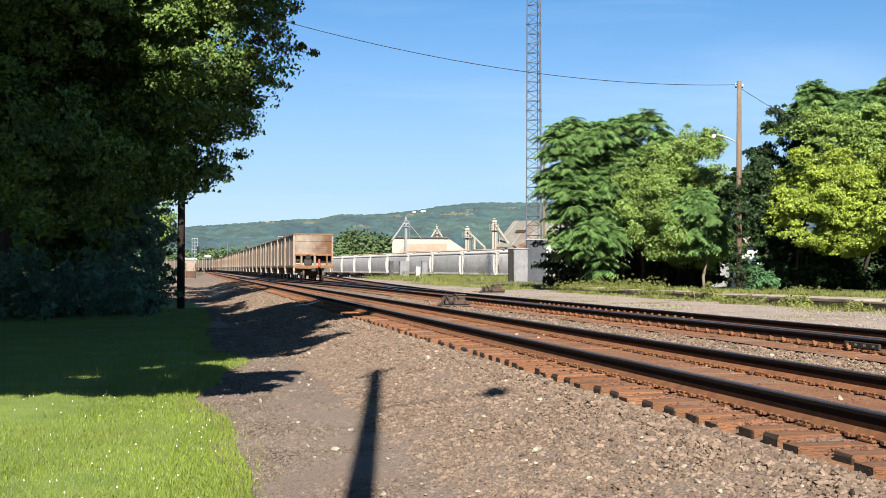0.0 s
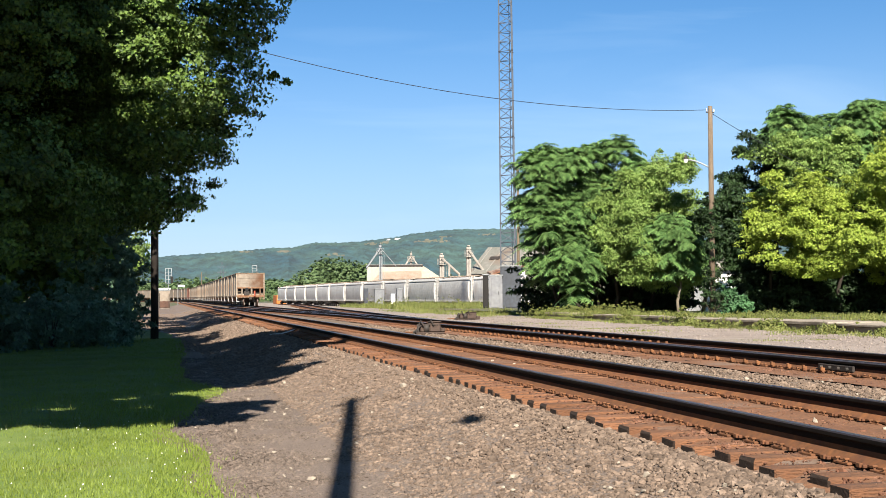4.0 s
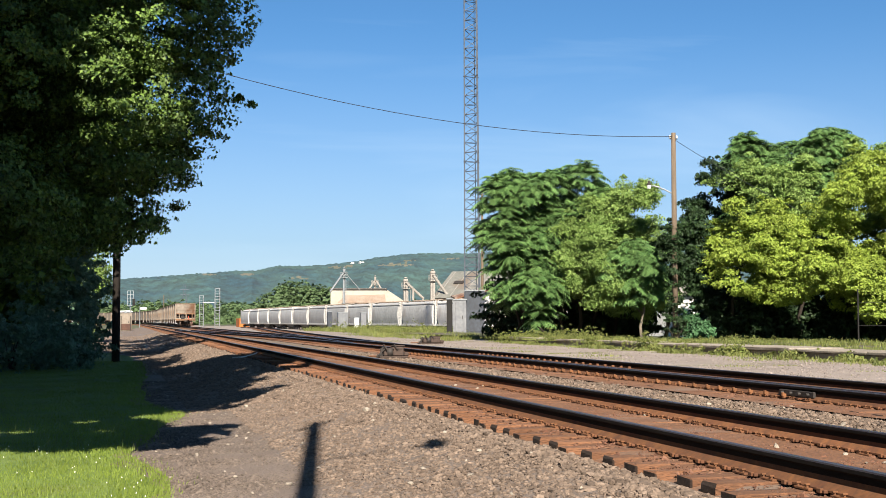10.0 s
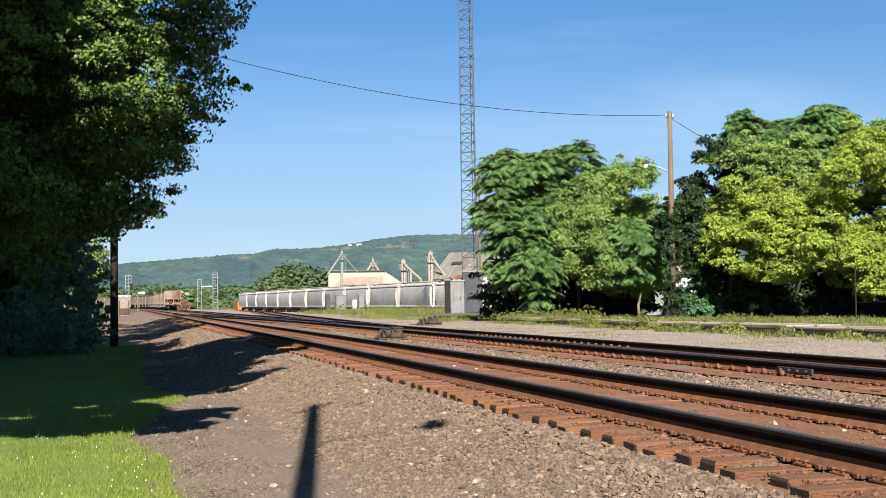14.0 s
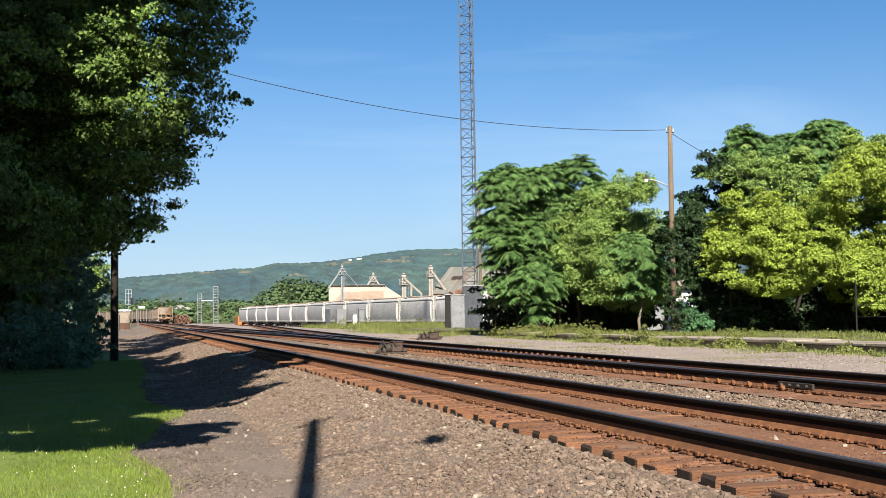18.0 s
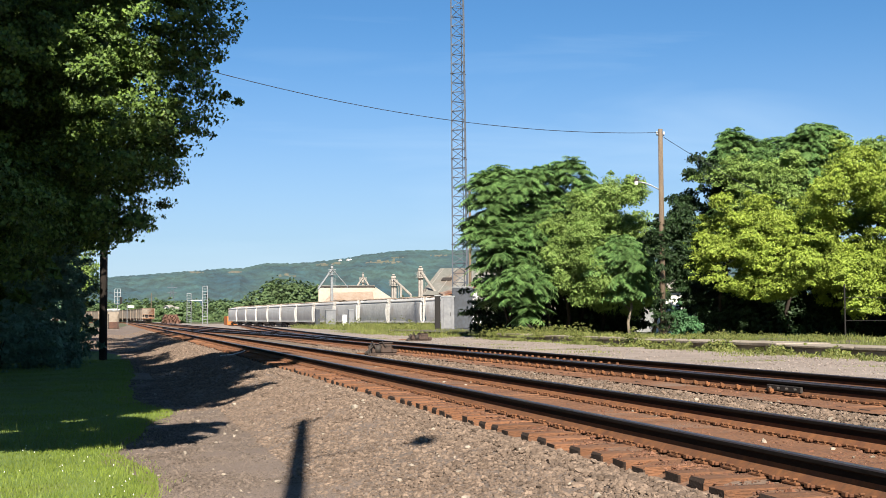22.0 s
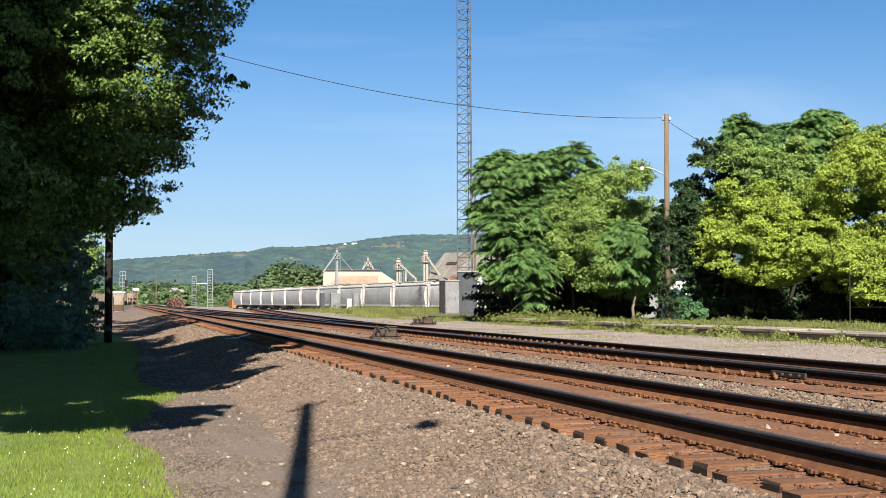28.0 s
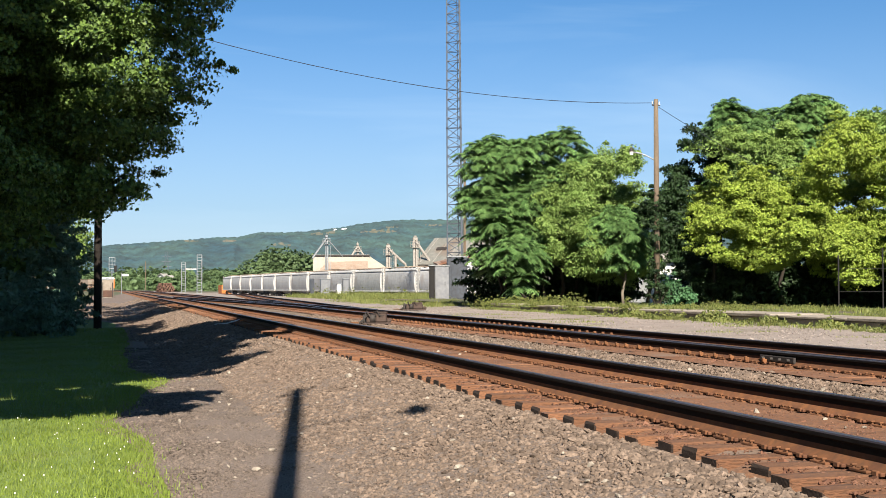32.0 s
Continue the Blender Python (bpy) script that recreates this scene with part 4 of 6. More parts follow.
broadleaf("locust_tree", "tall light green locust tree", 34.0, 63, 9.7, 2.5, 80, "locust", 60000, 0.4, size=0.14)
broadleaf("maple_tree", "bright yellow-green box elder with layered twigs", 30.9, 60, 6.8, 2.1, 82, "yellow_green", 44000, 0.34, size=0.135, hang=4)
broadleaf("maple_tree", "bright yellow-green box elder with layered twigs", 34.4, 58.8, 8.4, 3.0, 83, "yellow_green", 70000, 0.26, size=0.135, hang=6)
broadleaf("maple_tree", "bright yellow-green box elder with layered twigs", 38.0, 57.5, 8.8, 3.3, 84, "yellow_green", 86000, 0.14, size=0.135, hang=8, low=1.2)
broadleaf("maple_tree", "bright yellow-green box elder with layered twigs", 41.4, 55, 9.0, 3.6, 86, "yellow_green", 86000, 0.08, size=0.135, hang=9, low=0.8)
broadleaf("locust_tree", "tall light green locust tree", 40.8, 62, 10.5, 3.4, 88, "locust", 60000, 0.34, size=0.15)
# growth under the crowns, its deep shade put into the leaf colour
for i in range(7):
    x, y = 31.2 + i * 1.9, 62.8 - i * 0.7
    bush("bush", "leafy growth under the box elders, coloured dark for shade", [(x, y, 1.0, 1.5, 0.9, 1.5)], 3500, 0.26, M["dark_shade_green"], 140 + 2 * i, 0.5)
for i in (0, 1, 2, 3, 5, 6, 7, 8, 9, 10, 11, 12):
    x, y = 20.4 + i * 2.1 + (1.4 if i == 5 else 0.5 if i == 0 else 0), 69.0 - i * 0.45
    bush("bush", "leafy growth in the thicket, coloured dark for shade", [(x, y, 1.6, 1.7, 1.4, 2.2), (x + 0.8, y - 0.4, 0.8, 1.4, 1.2, 1.2)], 5000, 0.3, M["dark_shade_green"], 100 + 2 * i, 0.5)
bush("ivy", "dark ivy grown up the wooden pole", [(25.8, 58.0, 1.2, 0.5, 0.5, 1.3), (25.85, 58.0, 3.0, 0.42, 0.45, 1.3), (25.75, 58.0, 4.6, 0.36, 0.4, 1.0)], 3600, 0.16, M["dark_shade_green"], 94, 0.2)
bush("bush", "pale blue-green shrub in sunlight", [(26.7, 58.5, 0.75, 0.42, 0.6, 0.85), (27.3, 58, 0.5, 0.45, 0.6, 0.6)], 3000, 0.17, M["blue_green"], 90)


for x, y, k in ((18.1, 43.4, 0.26), (18.4, 37.0, 0.28), (18.45, 33.6, 0.13), (18.4, 30.5, 0.12), (18.2, 49.0, 0.2)):
    bush("bush", "low yellow-green weed clump against the platform edge", [(x, y, k * 0.5 - 0.05, k * 1.6, k * 2.2, k)], 900, 0.1, M["weed"], int(x * 100 + y))


# ---- poles and wires ----
def utility_pole(x, y, z0, z1, r, material, label, lamp=None, arm_z=None, arm_r=0.035, head=1.0):
    t = thing("utility_pole", label, "pole", pose(x, y, z0))
    part("pole", Shape().tube([(0, 0, -0.3), (0, 0, (z1 - z0) * 0.5), (0, 0, z1 - z0)], [r, r * 0.88, r * 0.72], 14), material, t, smooth=True)
    part("cap_bracket", Shape().box(-0.2, 0.2, -0.03, 0.03, z1 - z0 - 0.32, z1 - z0 - 0.26, 0.01), M["dark_steel"], t)
    for s in (-0.18, 0.18):
        part("insulator", Shape().rod((s, 0, z1 - z0 - 0.25), (s, 0, z1 - z0 - 0.12), 0.04, 0.025, 8), M["white_paint"], t)
    if lamp:
        lx, ly, lz = lamp
        pts = [(lx * k, ly * k, arm_z + (lz - arm_z) * math.sin(k * math.pi / 2)) for k in (0, 0.2, 0.4, 0.6, 0.8, 1.0)]
        arm = part("lamp_arm", Shape().tube(pts, [arm_r] * 6, 7), M["galvanised"], t, smooth=True)
        part("lamp_head", Shape().rod((lx, ly, lz + 0.14), (lx, ly, lz + 0.02), 0.07 * head, 0.12 * head, 10).rod((lx, ly, lz + 0.24), (lx, ly, lz + 0.14), 0.05 * head, 0.06 * head, 8), M["dark_steel"], arm)
        part("lamp_glass", Shape().rod((lx, ly, lz + 0.02), (lx, ly, lz - 0.14), 0.11 * head, 0.08 * head, 12), M["white_paint"], arm)
    return t


def wire(label, a, b, sag, r=0.014):
    a, b = Vector(a), Vector(b)
    pts = [a.lerp(b, i / 28) - Vector((0, 0, sag * 4 * (i / 28) * (1 - i / 28))) for i in range(29)]
    return single("overhead_cable", Shape().tube(pts, [r] * 29, 6), M["wire"], label, "cable")
POLE = (25.8, 58.03)
utility_pole(*POLE, 0.1, 10.1, 0.15, M["wood_pole"], "brown wooden utility pole with a street lamp arm", (-1.1, 0.45, 7.45), 7.0)
utility_pole(-0.22, 49.5, -0.5, 11.9, 0.15, M["shaded_pole"], "dark wooden utility pole in tree shade")
utility_pole(-0.28, -0.3, -0.5, 12.3, 0.12, M["wood_pole"], "wooden utility pole with a lamp arm beside the path", (1.05, -1.1, 10.4), 10.2, 0.016, 1.15)
wire("black overhead cable across the tracks", (-0.22, 49.5, 11.4), (POLE[0], POLE[1], 9.93), 1.0)
wire("thin guy cable from the utility pole", (POLE[0], POLE[1], 9.8), (POLE[0] + 14, POLE[1] + 4, 5.0), 0.4, 0.012)
single("wooden_post", Shape().tube([(0, 0, 0), (0, 0, 4), (0, 0, 12.4)], [0.14, 0.12, 0.1], 10), M["wood_pole"], "slim pale wooden pole beside the tower", "pole", smooth=True, at=pose(29.7, 106.5, -0.1))


# ---- radio tower ----
def radio_tower(x, y, z, width, section, count):
    t = thing("radio_tower", "slim three-legged galvanised lattice radio tower", "tower", pose(x, y, z, 0, -0.35, 12))
    corner = [(width * 0.577 * math.cos(a), width * 0.577 * math.sin(a)) for a in (radians(-90), radians(30), radians(150))]
    H = section * count
    taper = lambda h: 1 - 0.26 * h / H
    for cx, cy in corner:
        part("leg", Shape().rod((cx, cy, 0), (cx * 0.74, cy * 0.74, H), 0.06, 0.055, 7), M["tower_steel"], t)
    for k in range(count):
        z0 = k * section
        bays = 9
        for b in range(bays):
            za, zb = z0 + section * b / bays, z0 + section * (b + 1) / bays
            for i in range(3):
                p, q = corner[i], corner[(i + 1) % 3]
                if b % 2:
                    p, q = q, p
                ta, tb = taper(za), taper(zb)
                part("brace", Shape().rod((p[0] * ta, p[1] * ta, za), (q[0] * tb, q[1] * tb, zb), 0.03, n=5, caps=False), M["tower_steel"], t)
                part("rung", Shape().rod((p[0] * ta, p[1] * ta, za), (q[0] * ta, q[1] * ta, za), 0.026, n=5, caps=False), M["tower_steel"], t)
        for cx, cy in corner:
            part("flange", Shape().rod((cx * taper(z0), cy * taper(z0), z0 - 0.04), (cx * taper(z0), cy * taper(z0), z0 + 0.04), 0.085, n=10), M["dark_steel"], t)
    part("cable_run", Shape().rod((0.05, -0.25, 0), (0.04, -0.2, H), 0.03, n=6), M["wire"], t)
    part("footing", Shape().box(-0.9, 0.9, -0.9, 0.9, -0.3, 0.06, 0.03), M["concrete"], t)
    return t


radio_tower(28.9, 106, -0.1, 1.46, 7.3, 6)


# ---- equipment huts and boxes ----
def hut(x, y, w, d, h, yaw, material, label, door=True):
    t = thing("equipment_hut", label, "hut", pose(x, y, ground_z(x, y), 0, 0, yaw))
    part("body", Shape().box(-w / 2, w / 2, -d / 2, d / 2, 0.1, h, 0.02), material, t)
    part("roof", Shape().box(-w / 2 - 0.06, w / 2 + 0.06, -d / 2 - 0.06, d / 2 + 0.06, h, h + 0.1, 0.02), M["galvanised"], t)
    part("plinth", Shape().box(-w / 2 + 0.03, w / 2 - 0.03, -d / 2 + 0.03, d / 2 - 0.03, -0.1, 0.1), M["concrete"], t)
    if door:
        dr = part("door", Shape().box(-w * 0.3, w * 0.3, -d / 2 - 0.04, -d / 2 - 0.004, 0.2, h - 0.2, 0.01), material, t)
        part("handle", Shape().box(w * 0.2, w * 0.24, -d / 2 - 0.09, -d / 2 - 0.04, h * 0.45, h * 0.55, 0.005), M["dark_steel"], dr)
    return t


hut(26.62, 102.4, 1.1, 1.3, 2.75, -14, M["aluminium"], "tall bare aluminium equipment cabinet")
hut(25.68, 102.0, 0.46, 0.5, 2.8, -14, M["black"], "narrow dark steel cabinet")
hut(28.0, 102.8, 1.6, 2.0, 3.5, -14, M["grey_hut"], "dark grey metal signal hut with ribbed walls")
hut(30.9, 186, 1.4, 0.9, 2.7, 0, M["aluminium"], "white aluminium relay case")
hut(27.7, 152, 0.65, 0.6, 2.3, 0, M["aluminium"], "white aluminium relay case")
hut(30.4, 195, 0.6, 0.6, 2.9, 0, M["grey_hut"], "slim grey signal cabinet")
hut(26.9, 152, 0.5, 0.5, 1.7, 0, M["white_paint"], "white painted signal box")
# weathered relay house beside the path, under the trees
relay = hut(0.5, 204, 1.7, 1.9, 2.7, 4, M["coal_car"], "weathered pale brown relay house with a metal roof")
for off in (-0.75, 0.68):
    part("corner_post", Shape().box(off - 0.06, off + 0.06, -1.06, -0.995, 0.1, 2.3, 0.01), M["dark_steel"], relay)
part("lower_panel", Shape().box(-0.8, 0.8, -1.0, -0.965, 0.12, 1.1, 0.01), M["rust_stack"], relay)
part("vent", Shape().box(-0.2, 0.2, -0.2, 0.2, 2.8, 3.0, 0.02), M["galvanised"], relay)


def switch_machine(x, y, w, label):
    t = thing("switch_machine", label, "switch machine", pose(x, y, -0.02, 0, 0, 2))
    t.scale = (0.8, 0.8, 0.8)
    k = w / 0.8
    part("base_plate", Shape().box(-0.55 * k, 0.55 * k, -0.3, 0.3, 0, 0.06, 0.01), M["brown_machine"], t)
    part("housing", Shape().box(-0.02, 0.42 * k, -0.24, 0.24, 0.06, 0.40, 0.04), M["brown_machine"], t)
    part("cover", Shape().box(0.0, 0.44 * k, -0.26, 0.26, 0.40, 0.44, 0.015), M["brown_machine"], t)
    part("motor", Shape().rod((-0.1 * k, -0.2, 0.2), (-0.1 * k, 0.2, 0.2), 0.15, n=14), M["dark_steel"], t, smooth=True)
    part("gearbox", Shape().box(-0.36 * k, -0.2 * k, -0.18, 0.18, 0.06, 0.36, 0.03), M["brown_machine"], t)
    for i in range(5):
        part("bolt", Shape().rod((-0.02 + i * 0.1 * k, -0.27, 0.32), (-0.02 + i * 0.1 * k, -0.22, 0.32), 0.022, n=6), M["dark_steel"], t)
    part("end_bracket", Shape().box(0.44 * k, 0.62 * k, -0.16, 0.16, 0.06, 0.2, 0.03), M["brown_machine"], t)
    for i in range(3):
        part("linkage", Shape().rod((-0.45 * k - i * 0.1, -0.24, 0.05), (-0.5 * k + i * 0.09, -0.2, 0.34 + 0.05 * (i % 2)), 0.03, n=7), M["dark_steel"], t)
    for s in (-0.26, 0.12):
        part("crank", Shape().rod((s, -0.28, 0.3), (s - 0.12, -0.28, 0.48), 0.03, n=8), M["dark_steel"], t)
    part("throw_rod", Shape().rod((-0.9 * k, 0.05, 0.06), (0.0, 0.05, 0.06), 0.025, n=8), M["rusty_steel"], t)
    return t


switch_machine(7.5, 36.5, 0.75, "brown cast-iron switch machine between the tracks")
switch_machine(13.7, 58, 1.0, "brown rusted switch stand beside the gravel road")


# ---- signals ----
def lattice_signal(x, y, z, h, w, heads, label):
    t = thing("signal_mast", label, "railway signal", pose(x, y, z))
    for sx in (-w / 2, w / 2):
        for sy in (-w / 2, w / 2):
            part("upright", Shape().rod((sx, sy, 0), (sx, sy, h), 0.045, n=6), M["galvanised"], t)
    k = int(h / 0.42)
    for i in range(k + 1):
        zz = h * i / k
        part("rung_frame", Shape().box(-w / 2, w / 2, -w / 2 - 0.04, -w / 2 + 0.04, zz - 0.03, zz + 0.03).box(-w / 2, w / 2, w / 2 - 0.04, w / 2 + 0.04, zz - 0.03, zz + 0.03).box(-w / 2 - 0.04, -w / 2 + 0.04, -w / 2, w / 2, zz - 0.03, zz + 0.03), M["galvanised"], t)
    for hz in heads:
        hd = part("signal_head", Shape().box(w * 0.3, w * 0.62, w / 2 + 0.1, w / 2 + 0.35, hz, hz + 1.0, 0.04), M["black"], t)
        part("lens", Shape().rod((w * 0.46, w / 2 + 0.35, hz + 0.5), (w * 0.46, w / 2 + 0.45, hz + 0.5), 0.12, n=12), M["dark_steel"], hd)
    part("footing", Shape().box(-w * 0.7, w * 0.7, -w * 0.7, w * 0.7, -0.4, 0.15, 0.03), M["concrete"], t)
    return t


lattice_signal(14.7, 210, -0.4, 6.6, 0.75, (4.6, 3.0), "white lattice signal mast with dark signal heads")
walkway_signal = lattice_signal(14.25, 245, -0.4, 6.1, 0.75, (4.0, 2.6), "white lattice signal mast beside the yard track")
part("walkway", Shape().box(0.3, 2.3, -0.3, 0.3, 4.75, 4.9), M["white_paint"], walkway_signal)
sig = thing("signal_mast", "white signal mast with an openwork head cage", "railway signal", pose(1.35, 236, -0.5))
part("mast", Shape().rod((0, 0, 0), (0, 0, 4.4), 0.09, n=8), M["galvanised"], sig)
for i in range(5):
    part("cage_bar", Shape().box(-0.5, 0.5, -0.3, -0.2, 4.2 + i * 0.65, 4.27 + i * 0.65), M["galvanised"], sig)
for sx in (-0.5, 0.0, 0.5):
    part("cage_upright", Shape().box(sx - 0.04, sx + 0.04, -0.32, -0.22, 4.2, 6.87), M["galvanised"], sig)
part("signal_head", Shape().box(0.35, 0.8, -0.6, -0.35, 4.2, 5.4, 0.04), M["black"], sig)

# ---- stack, shed, orange wagons ----
st = thing("tie_stack", "stack of rusty old timbers beside the track", "stack", pose(13.4, 292, -0.5))
r = random.Random(9)
for row in range(8):
    for i in range(9 - row // 2):
        w = 0.42 + r.uniform(-0.06, 0.04)
        x0 = -2.3 + row * 0.1 + i * 0.5
        part("timber", Shape().box(-w / 2, w / 2, -1.1, 1.1, 0, 0.3, 0.03), M["rust_stack"], st, at=pose(x0, r.uniform(-0.35, 0.2), row * 0.31, 0, r.uniform(-5, 5), r.uniform(-9, 9)))
wg = thing("maintenance_wagon", "orange railway wagon with a white roof", "railway wagon", pose(0.4, 456, -0.4, 0, 0, 14))
part("body", Shape().box(-1.5, 1.5, -7, 7, 1.1, 4.4, 0.08), M["orange_paint"], wg)
part("roof", Shape().sweep([(-1.55, 4.4), (1.55, 4.4), (1.2, 4.8), (0, 4.95), (-1.2, 4.8)], [(0, -7, 0), (0, 7, 0)]), M["white_paint"], wg)
part("underframe", Shape().box(-1.3, 1.3, -6.6, 6.6, 0.75, 1.1), M["black"], wg)
for yy in (-5, 5):
    for k in (-0.9, 0.9):
        part("wheelset", Shape().rod((-0.8, yy + k, 0.45), (0.8, yy + k, 0.45), 0.45, n=14), M["wheel"], wg)
ob = thing("storage_container", "orange steel container at the end of the hopper row", "container", pose(28.8, 323, -0.6, 0, 0, 3))
part("body", Shape().box(-1.2, 1.2, -3, 3, 0.1, 2.2, 0.05), M["orange_paint"], ob)
for i in range(8):
    part("corrugation", Shape().box(-1.12 + i * 0.3, -0.97 + i * 0.3, -3.06, -3.0, 0.3, 2.0), M["orange_paint"], ob)

# ---- parked covered hoppers ----
def bogie(parent, y, gauge=0.755, material="dark_steel"):
    b = part("truck", Shape().box(-0.95, -0.8, y - 1.15, y + 1.15, 0.38, 0.62, 0.04).box(0.8, 0.95, y - 1.15, y + 1.15, 0.38, 0.62, 0.04).box(-0.9, 0.9, y - 0.2, y + 0.2, 0.4, 0.75, 0.03), M[material], parent)
    for k in (-0.85, 0.85):
        for s in (-1, 1):
            part("wheel", Shape().rod((s * 0.68, y + k, 0.44), (s * 0.80, y + k, 0.44), 0.44, n=18), M["wheel"], b)
    return b


def covered_hopper():
    t = thing("covered_hopper_wagon", "grey covered hopper wagon with rounded sides", "railway wagon", group="parked hopper wagons")
    L = 6.6
    side = [(1.62 - 0.16 * ((z - 2.45) / 1.3) ** 2, z) for z in (1.15, 1.4, 1.7, 2.0, 2.3, 2.6, 2.9, 3.2, 3.5)]
    side += [(1.36, 3.78), (1.12, 3.97), (0.6, 4.12)]
    prof = [(-x, z) for x, z in side] + side[::-1]
    part("body", Shape().sweep(prof, [(0, -L + 0.9, 0), (0, -L + 1.2, 0), (0, L - 1.2, 0), (0, L - 0.9, 0)]), M["hopper_grey"], t, smooth=False)
    for s in (-1, 1):
        part("sill", Shape().box(s * 1.5 - 0.07, s * 1.5 + 0.07, -L + 0.3, L - 0.3, 0.98, 1.22, 0.02), M["hopper_white"], t)
        part("roof_edge", Shape().box(s * 1.45 - 0.06, s * 1.45 + 0.06, -L + 0.5, L - 0.5, 3.72, 3.86, 0.02), M["hopper_white"], t)
        part("end_platform", Shape().box(-1.45, 1.45, s * L - 0.55 if s > 0 else -L, s * L if s > 0 else -L + 0.55, 0.95, 1.1, 0.02), M["hopper_white"], t)
        for sx in (-1.4, 1.4):
            lad = Shape().box(sx - 0.06, sx + 0.06, s * (L - 0.12) - 0.05, s * (L - 0.12) + 0.05, 1.1, 4.15).box(sx - 0.06, sx + 0.06, s * (L - 0.75) - 0.05, s * (L - 0.75) + 0.05, 1.1, 4.15)
            for i in range(8):
                zz = 1.3 + i * 0.38
                lad.box(sx - 0.03, sx + 0.03, s * (L - 0.43) - 0.32, s * (L - 0.43) + 0.32, zz, zz + 0.05)
            part("ladder", lad, M["hopper_white"], t)
        part("slope_sheet", Shape().add([(-1.4, s * (L - 0.9), 3.6), (1.4, s * (L - 0.9), 3.6), (1.2, s * (L - 2.6), 1.2), (-1.2, s * (L - 2.6), 1.2), (-1.4, s * (L - 1.0), 3.6), (1.4, s * (L - 1.0), 3.6), (1.2, s * (L - 2.7), 1.2), (-1.2, s * (L - 2.7), 1.2)],
                                        [(0, 1, 2, 3), (7, 6, 5, 4), (0, 3, 7, 4), (1, 5, 6, 2)]), M["hopper_grey"], t)
        part("coupler", Shape().box(-0.14, 0.14, s * L - 0.1, s * L + 0.28 * s + 0.1, 0.75, 1.0, 0.03), M["dark_steel"], t)
    part("roof_walk", Shape().box(-0.35, 0.35, -L + 0.4, L - 0.4, 4.2, 4.26, 0.01), M["hatch_rust"], t)
    for i in range(7):
        part("hatch", Shape().rod((0, -4.5 + i * 1.5, 4.1), (0, -4.5 + i * 1.5, 4.34), 0.42, 0.38, 12), M["hatch_rust"], t)
    for y in (-2.6, 0, 2.6):
        part("outlet_bay", Shape().add([(-1.2, y - 1.1, 1.2), (1.2, y - 1.1, 1.2), (1.2, y + 1.1, 1.2), (-1.2, y + 1.1, 1.2), (-0.4, y - 0.35, 0.45), (0.4, y - 0.35, 0.45), (0.4, y + 0.35, 0.45), (-0.4, y + 0.35, 0.45)],
                                       [(0, 4, 5, 1), (1, 5, 6, 2), (2, 6, 7, 3), (3, 7, 4, 0), (4, 7, 6, 5)]), M["hopper_grey"], t)
    for y in (-L + 1.5, L - 1.5):
        bogie(t, y)
    return t


ROW = [Vector((39.4, 158)), Vector((36.2, 184.6)), Vector((33.8, 211.3)), Vector((31.8, 238)), Vector((30.3, 264.8)), Vector((28.9, 291.5)), Vector((28.1, 306))]


def row_point(s):
    for a, b in zip(ROW, ROW[1:]):
        d = (b - a).length
        if s <= d or b is ROW[-1]:
            return a + (b - a) * (s / d), math.degrees(math.atan2(-(b - a).x, (b - a).y))
        s -= d


first = covered_hopper()
for i in range(12):
    p, yaw = row_point(-6.7 + i * 13.4)
    m = pose(p.x, p.y, -0.62, 0, 0, yaw)
    if i == 0:
        first.matrix_basis = m
    else:
        c = copy_thing(first, m)
rails_row = thing("railway_track", "yard track under the parked hopper wagons", "railway track")
for off in (-0.755, 0.755):
    part("rail", rail_mesh([(p.x + off, p.y, -0.79) for p in [Vector((42.6, 135))] + ROW + [Vector((25.5, 380))]]), None, rails_row)


